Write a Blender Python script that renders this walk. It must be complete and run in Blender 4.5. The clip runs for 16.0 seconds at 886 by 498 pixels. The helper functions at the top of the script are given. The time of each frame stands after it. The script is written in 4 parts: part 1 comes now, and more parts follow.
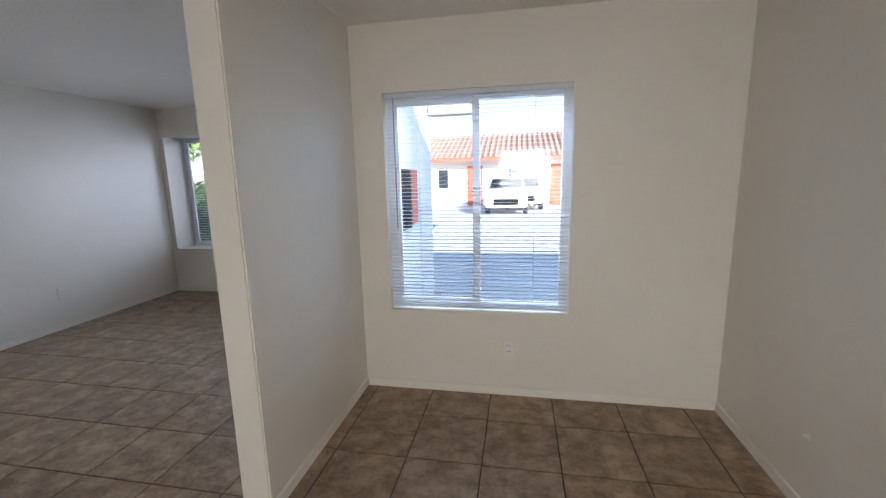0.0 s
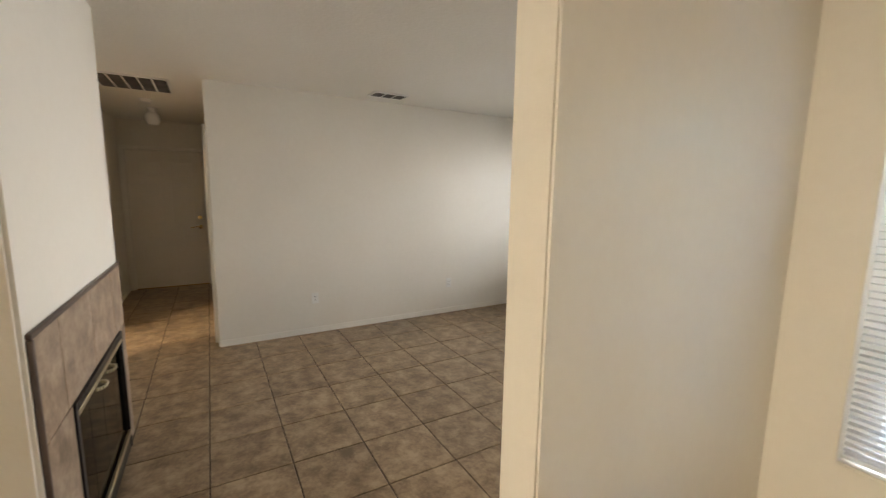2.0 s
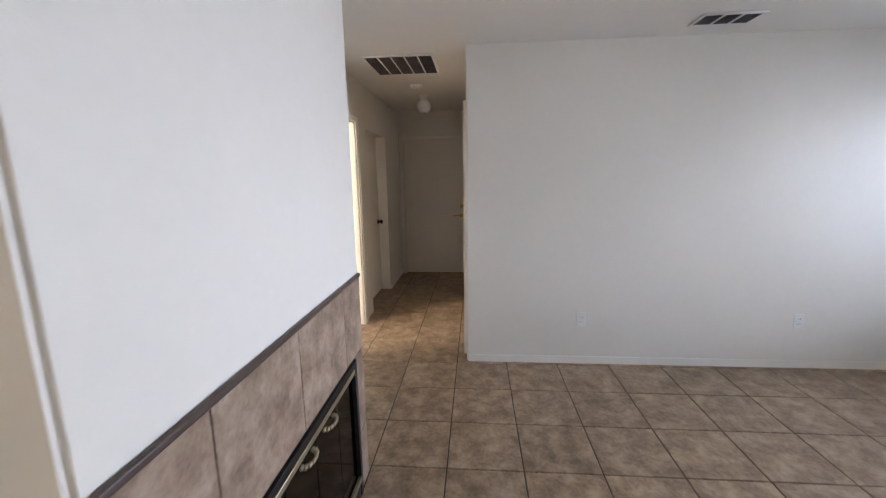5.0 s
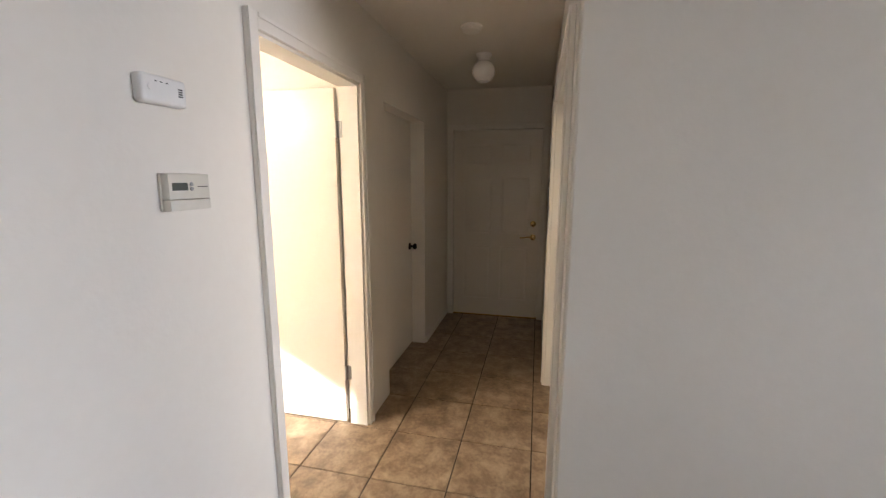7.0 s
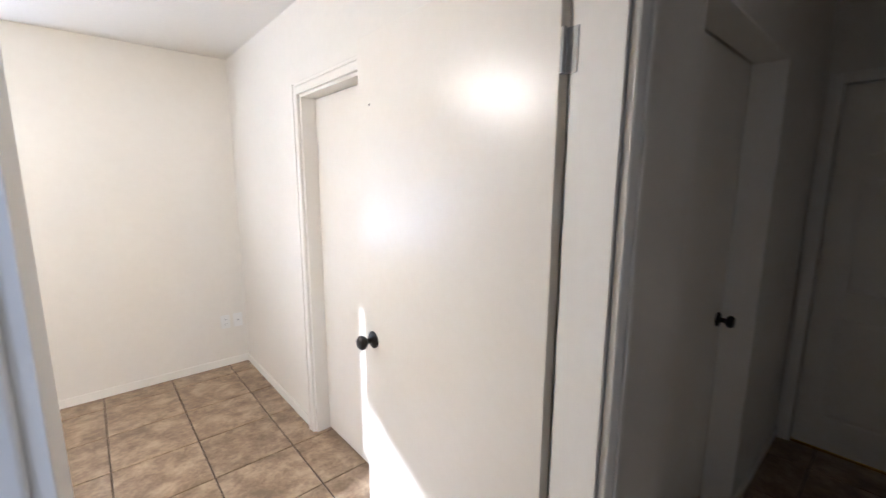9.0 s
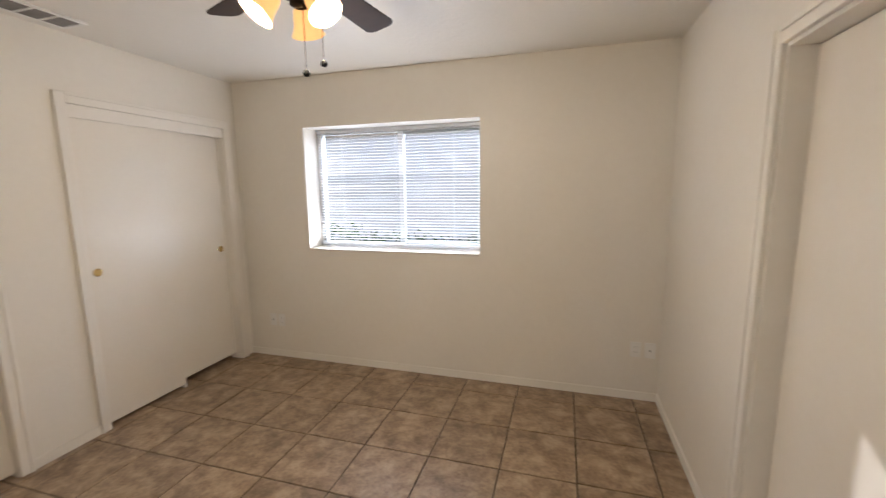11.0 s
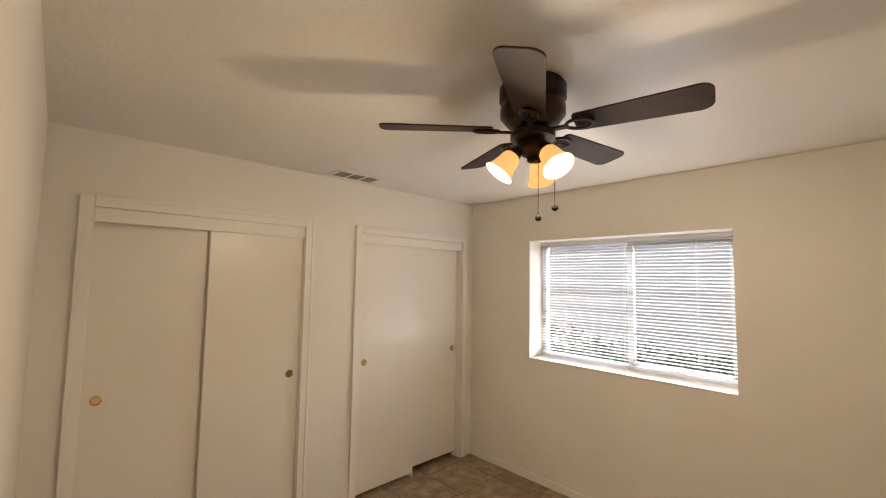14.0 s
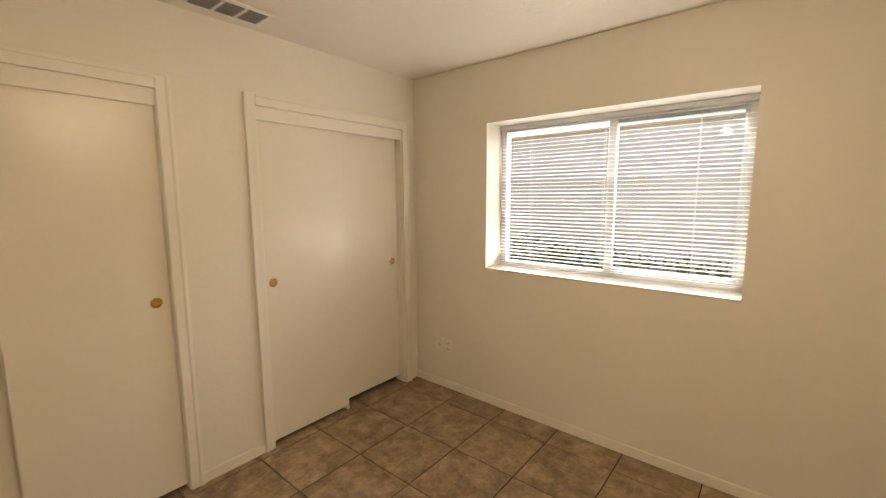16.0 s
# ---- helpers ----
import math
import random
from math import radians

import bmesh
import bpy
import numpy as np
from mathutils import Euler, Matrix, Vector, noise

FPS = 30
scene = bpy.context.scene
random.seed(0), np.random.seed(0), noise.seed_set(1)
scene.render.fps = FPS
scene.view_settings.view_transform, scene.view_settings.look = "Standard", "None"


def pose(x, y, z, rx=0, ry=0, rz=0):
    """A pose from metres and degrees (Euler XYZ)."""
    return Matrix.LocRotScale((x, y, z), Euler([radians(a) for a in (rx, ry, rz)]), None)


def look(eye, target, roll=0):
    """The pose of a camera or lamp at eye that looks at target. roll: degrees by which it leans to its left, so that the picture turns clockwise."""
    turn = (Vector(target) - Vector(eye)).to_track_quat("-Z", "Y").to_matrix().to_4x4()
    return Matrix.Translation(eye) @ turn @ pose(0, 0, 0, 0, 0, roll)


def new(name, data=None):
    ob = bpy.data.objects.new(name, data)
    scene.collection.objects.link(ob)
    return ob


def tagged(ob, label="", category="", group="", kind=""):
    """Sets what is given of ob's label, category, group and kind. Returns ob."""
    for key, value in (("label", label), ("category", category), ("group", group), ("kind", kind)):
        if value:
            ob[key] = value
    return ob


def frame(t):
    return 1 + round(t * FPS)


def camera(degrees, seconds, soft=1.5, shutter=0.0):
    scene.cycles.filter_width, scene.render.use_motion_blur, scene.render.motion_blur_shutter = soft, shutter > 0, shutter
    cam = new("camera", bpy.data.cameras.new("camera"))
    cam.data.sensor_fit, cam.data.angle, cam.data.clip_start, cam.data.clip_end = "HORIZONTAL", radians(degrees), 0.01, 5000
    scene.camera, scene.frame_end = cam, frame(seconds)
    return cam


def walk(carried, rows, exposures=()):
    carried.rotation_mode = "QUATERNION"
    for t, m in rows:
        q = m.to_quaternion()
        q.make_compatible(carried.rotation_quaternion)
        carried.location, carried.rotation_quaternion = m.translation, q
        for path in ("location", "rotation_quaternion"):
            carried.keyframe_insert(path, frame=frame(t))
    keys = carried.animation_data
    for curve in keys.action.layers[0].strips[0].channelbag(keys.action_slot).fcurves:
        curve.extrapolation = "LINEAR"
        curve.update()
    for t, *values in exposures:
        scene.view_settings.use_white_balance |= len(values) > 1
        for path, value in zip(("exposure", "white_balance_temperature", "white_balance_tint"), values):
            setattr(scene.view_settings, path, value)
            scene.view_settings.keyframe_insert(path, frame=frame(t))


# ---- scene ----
cam = camera(94.8, 16.0, soft=1.2, shutter=0.25)
PATH = [
    (0, (0.536, 0.13, 1.504), (0.171, 2.065, 1.155), -1.3),
    (0.5, (0.443, 0.404, 1.519), (-0.165, 2.28, 1.185), -1.1),
    (1, (0.322, 0.647, 1.511), (-0.672, 2.357, 1.218), -0.3),
    (1.5, (0.179, 0.799, 1.512), (-1.224, 2.198, 1.236), 0.5),
    (2, (0.107, 0.925, 1.514), (-1.613, 1.908, 1.234), 0.8),
    (2.5, (0.112, 1.023, 1.521), (-1.772, 1.626, 1.228), 1.0),
    (3, (0.093, 1.0, 1.517), (-1.863, 1.283, 1.211), 1.2),
    (3.2, (0.084, 0.986, 1.521), (-1.883, 1.157, 1.207), 1.2),
    (5.3, (-1.266, 0.998, 1.537), (-3.225, 0.807, 1.18), -0.5),
    (5.5, (-1.426, 0.998, 1.526), (-3.383, 0.779, 1.173), -0.1),
    (6, (-1.882, 0.967, 1.526), (-3.831, 0.689, 1.175), -0.1),
    (6.5, (-2.391, 0.923, 1.524), (-4.327, 0.558, 1.181), -0.1),
    (7, (-2.825, 0.825, 1.528), (-4.745, 0.38, 1.192), 0.1),
    (7.5, (-3.222, 0.735, 1.533), (-5.106, 0.148, 1.208), 0.1),
    (8, (-3.61, 0.582, 1.528), (-5.422, -0.199, 1.204), 0.3),
    (8.2, (-3.753, 0.483, 1.53), (-5.528, -0.38, 1.207), 0.5),
    (9.2, (-4.30, 0.16, 1.54), (-5.42, -1.47, 1.21), 0.0),
    (10.3, (-4.513, -0.226, 1.549), (-4.715, -2.188, 1.22), -0.6),
    (10.5, (-4.481, -0.26, 1.543), (-4.512, -2.234, 1.221), -0.6),
    (11, (-4.465, -0.36, 1.548), (-3.902, -2.256, 1.248), -0.7),
    (11.5, (-4.457, -0.411, 1.564), (-3.384, -2.07, 1.256), -0.2),
    (12, (-4.463, -0.404, 1.557), (-3.154, -1.879, 1.225), 0.1),
    (12.5, (-4.458, -0.381, 1.559), (-3.059, -1.776, 1.247), 0.2),
    (13, (-4.455, -0.379, 1.571), (-3.022, -1.76, 1.374), 0.2),
    (13.5, (-4.442, -0.349, 1.645), (-3.0, -1.735, 1.663), 0.6),
    (14, (-4.453, -0.355, 1.713), (-3.003, -1.725, 1.857), 0.9),
    (14.5, (-4.456, -0.358, 1.711), (-2.999, -1.721, 1.851), 0.9),
    (15, (-4.399, -0.396, 1.65), (-2.944, -1.769, 1.655), 0.6),
    (15.5, (-4.256, -0.569, 1.571), (-2.852, -1.985, 1.413), -0.0),
    (16, (-3.968, -0.964, 1.551), (-2.704, -2.492, 1.294), -0.3),
]
EXPOSURES = [(0.0, 1.52, 5500, 13), (1.0, 1.55, 5650, 14), (1.5, 1.82, 6400, 12), (2.0, 2.1, 7100, 11), (2.5, 2.2, 6000, 12), (3.0, 2.3, 5500, 12),
             (5.5, 2.25, 5800, 15), (6.5, 2.1, 6100, 15), (7.5, 2.0, 5800, 14), (8.2, 1.78, 5200, 15),
             (10.5, 0.06, 4650, 10), (11.0, 0.02, 5650, 14), (12.0, 0.09, 6350, 16), (14.5, -0.17, 6550, 16), (16.0, -0.12, 7350, 13)]
walk(cam, [(t, look(eye, to, roll)) for t, eye, to, roll in PATH], EXPOSURES)

# ---- world, sun and large lights ----
SUN_WAY = Vector((-0.76, 1.0, -0.53)).normalized()
world = bpy.data.worlds.new("sky")
scene.world = world
world.use_nodes = True
wn = world.node_tree.nodes
sky = wn.new("ShaderNodeTexSky")
sky.sky_type, sky.sun_disc = "NISHITA", False
sky.sun_elevation, sky.sun_rotation = math.asin(-SUN_WAY.z), math.atan2(-SUN_WAY.x, -SUN_WAY.y)
wn["Background"].inputs[1].default_value = 0.15
world.node_tree.links.new(sky.outputs[0], wn["Background"].inputs[0])


def lamp(name, kind, power, m, color=(1, 1, 1), **more):
    d = bpy.data.lights.new(name, kind)
    d.energy, d.color = power, color
    for k, v in more.items():
        if k == "size":
            d.size = v
        elif k == "size_y":
            d.shape, d.size_y = "RECTANGLE", v
        elif k == "radius":
            d.shadow_soft_size = v
        elif k == "spread":
            d.spread = v
        elif k == "angle":
            d.angle = v
    ob = new(name, d)
    ob.matrix_world = m
    return ob


lamp("sun", "SUN", 5.0, look((0, 0, 20), Vector((0, 0, 20)) + SUN_WAY), (1, 0.93, 0.83), angle=radians(0.55))
# added lamp outside the wide living room window, standing in for its daylight
lamp("living_window_fill", "AREA", 19, look((-2.6, 6.3, 1.65), (-2.3, 0, 1.0)), (0.88, 0.92, 1.0), size=1.8, size_y=1.5, spread=radians(95))
# added lamp outside an unseen window, brightening the den and the hall
lamp("den_fill", "AREA", 20, look((-5.9, 3.95, 1.5), (-5.6, 0, 1.2)), (1.0, 0.88, 0.76), size=1.2, size_y=1.0)
# added lamp, out of sight above the nook window, brightening slats and walls
lamp("nook_window_fill", "AREA", 29, look((0.3, 3.35, 2.5), (0.35, 2.6, 1.0)), (0.66, 0.80, 1.0), size=1.2, size_y=0.4)
# added lamp outside an invented kitchen window, lighting the nook from behind
lamp("kitchen_fill", "AREA", 44, look((0.65, -4.0, 1.7), (0.6, 2.8, 1.2)), (1, 0.89, 0.72), size=1.3, size_y=1.0)
# added lamp outside the bedroom window, above the view, standing in for sky light
lamp("bedroom_window_fill", "AREA", 220, look((-3.1, -4.6, 2.75), (-3.1, -3.2, 1.1)), (0.90, 0.94, 1.0), size=2.2, size_y=0.9)
# added lamp in the window's opening, for light thrown up by the bedroom blind
lamp("bedroom_sill_fill", "AREA", 11, look((-3.1, -3.50, 1.045), (-3.1, -2.9, 2.4)), (1.0, 0.96, 0.91), size=1.4, size_y=0.10)
# unseen kitchen lamp, assumed from the warm tone on the nook walls
lamp("kitchen_lamp", "AREA", 5, look((0.6, -1.5, 2.40), (0.6, -1.2, 0)), (1, 0.84, 0.64), size=0.9, size_y=0.4)
FAN = Vector((-3.57, -1.655, 2.466))

# ---- materials ----


def material(name, rough=0.5, metal=0.0):
    m = bpy.data.materials.new(name)
    m.use_nodes = True
    b = m.node_tree.nodes["Principled BSDF"]
    b.inputs["Roughness"].default_value, b.inputs["Metallic"].default_value = rough, metal
    return m, m.node_tree.nodes, m.node_tree.links, b


def noise_node(n, l, scale, detail=4, coords="Object"):
    c = n.new("ShaderNodeTexCoord")
    t = n.new("ShaderNodeTexNoise")
    t.inputs["Scale"].default_value, t.inputs["Detail"].default_value = scale, detail
    l.new(c.outputs[coords], t.inputs["Vector"])
    return t


def surface(name, a, b, rough=0.5, metal=0.0, scale=3.0, grain=60.0, bump=0.0, bump_scale=None, random_tint=0.0, coords="Object", spread=0.25, vary=0.08):
    """Two colours mixed by coarse and fine noise, with a fine relief."""
    m, n, l, p = material(name, rough, metal)
    big, fine = noise_node(n, l, scale, 6, coords), noise_node(n, l, grain, 3, coords)
    mix = n.new("ShaderNodeMath")
    mix.operation = "MULTIPLY_ADD"
    l.new(fine.outputs["Fac"], mix.inputs[0])
    mix.inputs[1].default_value = 0.3
    l.new(big.outputs["Fac"], mix.inputs[2])
    ramp = n.new("ShaderNodeValToRGB")
    ramp.color_ramp.elements[0].position, ramp.color_ramp.elements[1].position = 0.65 - spread, 0.65 + spread
    ramp.color_ramp.elements[0].color, ramp.color_ramp.elements[1].color = (*a, 1), (*b, 1)
    l.new(mix.outputs[0], ramp.inputs[0])
    out = ramp.outputs[0]
    if random_tint:
        info, hsv, mr = n.new("ShaderNodeObjectInfo"), n.new("ShaderNodeHueSaturation"), n.new("ShaderNodeMapRange")
        mr.inputs["To Min"].default_value, mr.inputs["To Max"].default_value = 1 - random_tint, 1 + random_tint
        l.new(info.outputs["Random"], mr.inputs["Value"])
        l.new(mr.outputs[0], hsv.inputs["Value"])
        l.new(out, hsv.inputs["Color"])
        out = hsv.outputs[0]
    l.new(out, p.inputs["Base Color"])
    rr = n.new("ShaderNodeMapRange")
    rr.inputs["To Min"].default_value, rr.inputs["To Max"].default_value = max(rough - vary, 0.02), min(rough + vary, 1)
    l.new(big.outputs["Fac"], rr.inputs["Value"])
    l.new(rr.outputs[0], p.inputs["Roughness"])
    if bump:
        bn = n.new("ShaderNodeBump")
        bn.inputs["Strength"].default_value, bn.inputs["Distance"].default_value = bump, 0.004
        src = noise_node(n, l, bump_scale or grain, 3, coords)
        l.new(src.outputs["Fac"], bn.inputs["Height"])
        l.new(bn.outputs[0], p.inputs["Normal"])
    return m


def glowing(name, color, strength, base=(0.9, 0.85, 0.75)):
    m, n, l, p = material(name, 0.35)
    p.inputs["Base Color"].default_value = (*base, 1)
    p.inputs["Emission Color"].default_value, p.inputs["Emission Strength"].default_value = (*color, 1), strength
    return m


def tile_material(name, dark, mid, light, rough):
    m, n, l, p = material(name, rough)
    c, info, add = n.new("ShaderNodeTexCoord"), n.new("ShaderNodeObjectInfo"), n.new("ShaderNodeVectorMath")
    add.operation = "MULTIPLY_ADD"
    l.new(info.outputs["Random"], add.inputs[0])
    add.inputs[1].default_value = (37, 53, 29)
    l.new(c.outputs["Object"], add.inputs[2])
    ts = []
    for scale, det, dist in ((9, 7, 0.25), (46, 5, 0.2)):
        t = n.new("ShaderNodeTexNoise")
        t.inputs["Scale"].default_value, t.inputs["Detail"].default_value, t.inputs["Distortion"].default_value = scale, det, dist
        t.inputs["Roughness"].default_value = 0.62
        l.new(add.outputs[0], t.inputs["Vector"])
        ts.append(t)
    mix = n.new("ShaderNodeMath")
    mix.operation = "MULTIPLY_ADD"
    l.new(ts[1].outputs["Fac"], mix.inputs[0])
    mix.inputs[1].default_value = 0.35
    l.new(ts[0].outputs["Fac"], mix.inputs[2])
    ramp = n.new("ShaderNodeValToRGB")
    e = ramp.color_ramp.elements
    e[0].position, e[0].color, e[1].position, e[1].color = 0.50, (*dark, 1), 0.84, (*light, 1)
    k = e.new(0.67)
    k.color = (*mid, 1)
    l.new(mix.outputs[0], ramp.inputs[0])
    hsv, mr = n.new("ShaderNodeHueSaturation"), n.new("ShaderNodeMapRange")
    mr.inputs["To Min"].default_value, mr.inputs["To Max"].default_value = 0.93, 1.07
    l.new(info.outputs["Random"], mr.inputs["Value"])
    l.new(mr.outputs[0], hsv.inputs["Value"])
    l.new(ramp.outputs[0], hsv.inputs["Color"])
    l.new(hsv.outputs[0], p.inputs["Base Color"])
    rr = n.new("ShaderNodeMapRange")
    rr.inputs["To Min"].default_value, rr.inputs["To Max"].default_value = rough - 0.08, rough + 0.12
    l.new(ts[0].outputs["Fac"], rr.inputs["Value"])
    l.new(rr.outputs[0], p.inputs["Roughness"])
    bn = n.new("ShaderNodeBump")
    bn.inputs["Strength"].default_value, bn.inputs["Distance"].default_value = 0.25, 0.002
    l.new(mix.outputs[0], bn.inputs["Height"])
    l.new(bn.outputs[0], p.inputs["Normal"])
    return m


WALL = surface("wall_paint", (0.74, 0.70, 0.62), (0.80, 0.765, 0.69), 0.40, scale=0.9, grain=25, bump=0.16, bump_scale=55)
CEIL = surface("ceiling_paint", (0.74, 0.71, 0.64), (0.79, 0.76, 0.70), 0.38, scale=1.2, grain=30, bump=0.55, bump_scale=42)
TRIM = surface("trim_paint", (0.78, 0.74, 0.66), (0.83, 0.80, 0.73), 0.40, scale=2, grain=40, bump=0.05, bump_scale=90)
DOOR = surface("door_paint", (0.75, 0.70, 0.61), (0.80, 0.76, 0.68), 0.31, vary=0.02, scale=1.5, grain=40, bump=0.05, bump_scale=70)
TILE = tile_material("floor_tile", (0.158, 0.104, 0.060), (0.272, 0.190, 0.115), (0.405, 0.302, 0.192), 0.38)
FTILE = tile_material("fireplace_tile", (0.13, 0.09, 0.06), (0.26, 0.187, 0.13), (0.38, 0.295, 0.22), 0.38)
GROUT = surface("grout", (0.026, 0.017, 0.011), (0.052, 0.034, 0.024), 0.9, scale=4, grain=80, bump=0.3)
CAP = surface("cap_tile", (0.045, 0.03, 0.024), (0.09, 0.062, 0.05), 0.35, scale=8)
BRASS = surface("brass", (0.62, 0.44, 0.16), (0.78, 0.58, 0.26), 0.22, 1.0, scale=10)
CHAMP = surface("dull_brass", (0.36, 0.30, 0.19), (0.50, 0.43, 0.29), 0.38, 0.9, scale=10)
BLACK = surface("black_metal", (0.012, 0.011, 0.011), (0.03, 0.027, 0.025), 0.38, 0.6, scale=20)
SOOT = surface("soot", (0.008, 0.007, 0.007), (0.03, 0.027, 0.025), 0.9, scale=5)
VINYL = surface("white_vinyl", (0.78, 0.78, 0.77), (0.84, 0.84, 0.83), 0.40, scale=3)
SLAT = surface("blind_slat", (0.80, 0.80, 0.79), (0.86, 0.86, 0.85), 0.4, scale=3)
nt = SLAT.node_tree
glow, both = nt.nodes.new("ShaderNodeBsdfTranslucent"), nt.nodes.new("ShaderNodeMixShader")
glow.inputs[0].default_value, both.inputs[0].default_value = (0.85, 0.86, 0.88, 1), 0.45
nt.links.new(nt.nodes["Principled BSDF"].outputs[0], both.inputs[1])
nt.links.new(glow.outputs[0], both.inputs[2])
nt.links.new(both.outputs[0], nt.nodes["Material Output"].inputs[0])
PLASTIC = surface("white_plastic", (0.76, 0.75, 0.71), (0.82, 0.81, 0.78), 0.40, scale=10)
BEIGE = surface("beige_plastic", (0.62, 0.59, 0.50), (0.70, 0.67, 0.58), 0.4, scale=10)
DARK = surface("dark_slot", (0.006, 0.006, 0.006), (0.014, 0.013, 0.012), 0.8, scale=10)
FILTER = surface("grille_grey", (0.16, 0.15, 0.14), (0.28, 0.26, 0.24), 0.7, scale=6, grain=200)
LCD = surface("lcd", (0.05, 0.06, 0.05), (0.08, 0.09, 0.075), 0.55, scale=10)
STEEL = surface("grey_steel", (0.30, 0.30, 0.29), (0.40, 0.40, 0.39), 0.45, 0.3, scale=6)
BRONZE = surface("oil_bronze", (0.016, 0.010, 0.008), (0.045, 0.026, 0.018), 0.42, 0.6, scale=14)
BLADE = surface("walnut_blade", (0.026, 0.017, 0.013), (0.048, 0.031, 0.024), 0.56, scale=9, grain=30)
OPAL = surface("opal_glass", (0.80, 0.79, 0.76), (0.86, 0.85, 0.82), 0.18, scale=4)
SHADE = glowing("lit_amber_glass", (1.0, 0.55, 0.16), 0.9, (0.85, 0.62, 0.32))
BULB = glowing("lit_bulb", (1.0, 0.82, 0.52), 9.0)
BLOCK = surface("pale_block", (0.54, 0.53, 0.54), (0.64, 0.63, 0.64), 0.9, scale=2, grain=60, bump=0.5)
for dull in (BLADE, DARK):
    dull.node_tree.nodes["Principled BSDF"].inputs["Specular IOR Level"].default_value = 0.15
STUCCO = surface("stucco", (0.74, 0.72, 0.68), (0.82, 0.80, 0.76), 0.9, scale=2, grain=60, bump=0.5, bump_scale=80)
TAN = surface("tan_stucco", (0.42, 0.34, 0.25), (0.50, 0.41, 0.31), 0.9, scale=2, grain=60, bump=0.5)
CONCRETE = surface("concrete", (0.52, 0.50, 0.47), (0.64, 0.62, 0.58), 0.85, scale=0.8, grain=30, bump=0.3)
GROUND = surface("dry_ground", (0.22, 0.18, 0.13), (0.34, 0.29, 0.22), 0.95, scale=0.5, grain=12, bump=0.5)
GRASS = surface("grass", (0.05, 0.10, 0.02), (0.12, 0.20, 0.05), 0.9, scale=6, grain=90, bump=0.6)
LEAF = surface("leaf", (0.03, 0.06, 0.018), (0.08, 0.13, 0.035), 0.6, scale=3, grain=40, random_tint=0.2)
LIME = surface("lime_leaf", (0.10, 0.16, 0.03), (0.22, 0.28, 0.06), 0.6, scale=3, grain=40)
BARK = surface("bark", (0.07, 0.05, 0.035), (0.14, 0.10, 0.07), 0.9, scale=6, grain=60, bump=0.5)
ROOF = surface("clay_roof", (0.42, 0.21, 0.14), (0.56, 0.33, 0.24), 0.85, scale=3, grain=30, random_tint=0.15)
RED = surface("red_door", (0.42, 0.10, 0.05), (0.52, 0.15, 0.08), 0.6, scale=3)
CARPAINT = surface("car_white", (0.74, 0.74, 0.74), (0.80, 0.80, 0.80), 0.2, scale=2)
CARGLASS = surface("car_glass", (0.02, 0.025, 0.03), (0.04, 0.045, 0.05), 0.08, scale=2)
RUBBER = surface("rubber", (0.015, 0.015, 0.015), (0.03, 0.03, 0.03), 0.85, scale=8)


def glass_material(name, rough=0.0, tint=(1, 1, 1)):
    m = bpy.data.materials.new(name)
    m.use_nodes = True
    n, l = m.node_tree.nodes, m.node_tree.links
    n.remove(n["Principled BSDF"])
    tr, gl, fr, mx = n.new("ShaderNodeBsdfTransparent"), n.new("ShaderNodeBsdfGlossy"), n.new("ShaderNodeFresnel"), n.new("ShaderNodeMixShader")
    tr.inputs[0].default_value, gl.inputs["Roughness"].default_value, fr.inputs[0].default_value = (*tint, 1), rough, 1.45
    l.new(fr.outputs[0], mx.inputs[0])
    l.new(tr.outputs[0], mx.inputs[1])
    l.new(gl.outputs[0], mx.inputs[2])
    l.new(mx.outputs[0], n["Material Output"].inputs[0])
    return m


GLASS = glass_material("window_glass", 0.0, (0.93, 0.95, 0.95))
SMOKED = glass_material("smoked_glass", 0.05, (0.10, 0.095, 0.09))

# ---- mesh helpers ----
BASE = {}


def bx(bm, x0, x1, y0, y1, z0, z1, bevel=0.0, seg=1):
    """A box, with rounded edges if bevel is given."""
    x0, x1, y0, y1, z0, z1 = min(x0, x1), max(x0, x1), min(y0, y1), max(y0, y1), min(z0, z1), max(z0, z1)
    r = bmesh.ops.create_cube(bm, size=1, matrix=Matrix.LocRotScale(((x0 + x1) / 2, (y0 + y1) / 2, (z0 + z1) / 2), None, (x1 - x0, y1 - y0, z1 - z0)))
    if bevel:
        es = list({e for v in r["verts"] for e in v.link_edges})
        bmesh.ops.bevel(bm, geom=es, offset=bevel, segments=seg, affect="EDGES", profile=0.5)
    return bm


def box(*a, **k):
    return bx(bmesh.new(), *a, **k)


def boxes(*rows, bevel=0.0):
    bm = bmesh.new()
    for r in rows:
        bx(bm, *r, bevel=bevel)
    return bm


def lathe(bm, rings, centre, axis="z", n=24):
    """A turned shape: rings of (radius, height) about an axis through centre."""
    c = Vector(centre)
    rows = []
    for r, h in rings:
        row = []
        for k in range(n):
            a = 2 * math.pi * k / n
            u, v = r * math.cos(a), r * math.sin(a)
            row.append(bm.verts.new(c + Vector({"z": (u, v, h), "x": (h, u, v), "y": (v, h, u)}[axis])))
        rows.append(row)
    for a, b in zip(rows, rows[1:]):
        for k in range(n):
            bm.faces.new((a[k], a[(k + 1) % n], b[(k + 1) % n], b[k]))
    for row, flip in ((rows[0], True), (rows[-1], False)):
        bm.faces.new(row[::-1] if flip else row)
    return bm


def turned(rings, centre, axis="z", n=24):
    return lathe(bmesh.new(), rings, centre, axis, n)


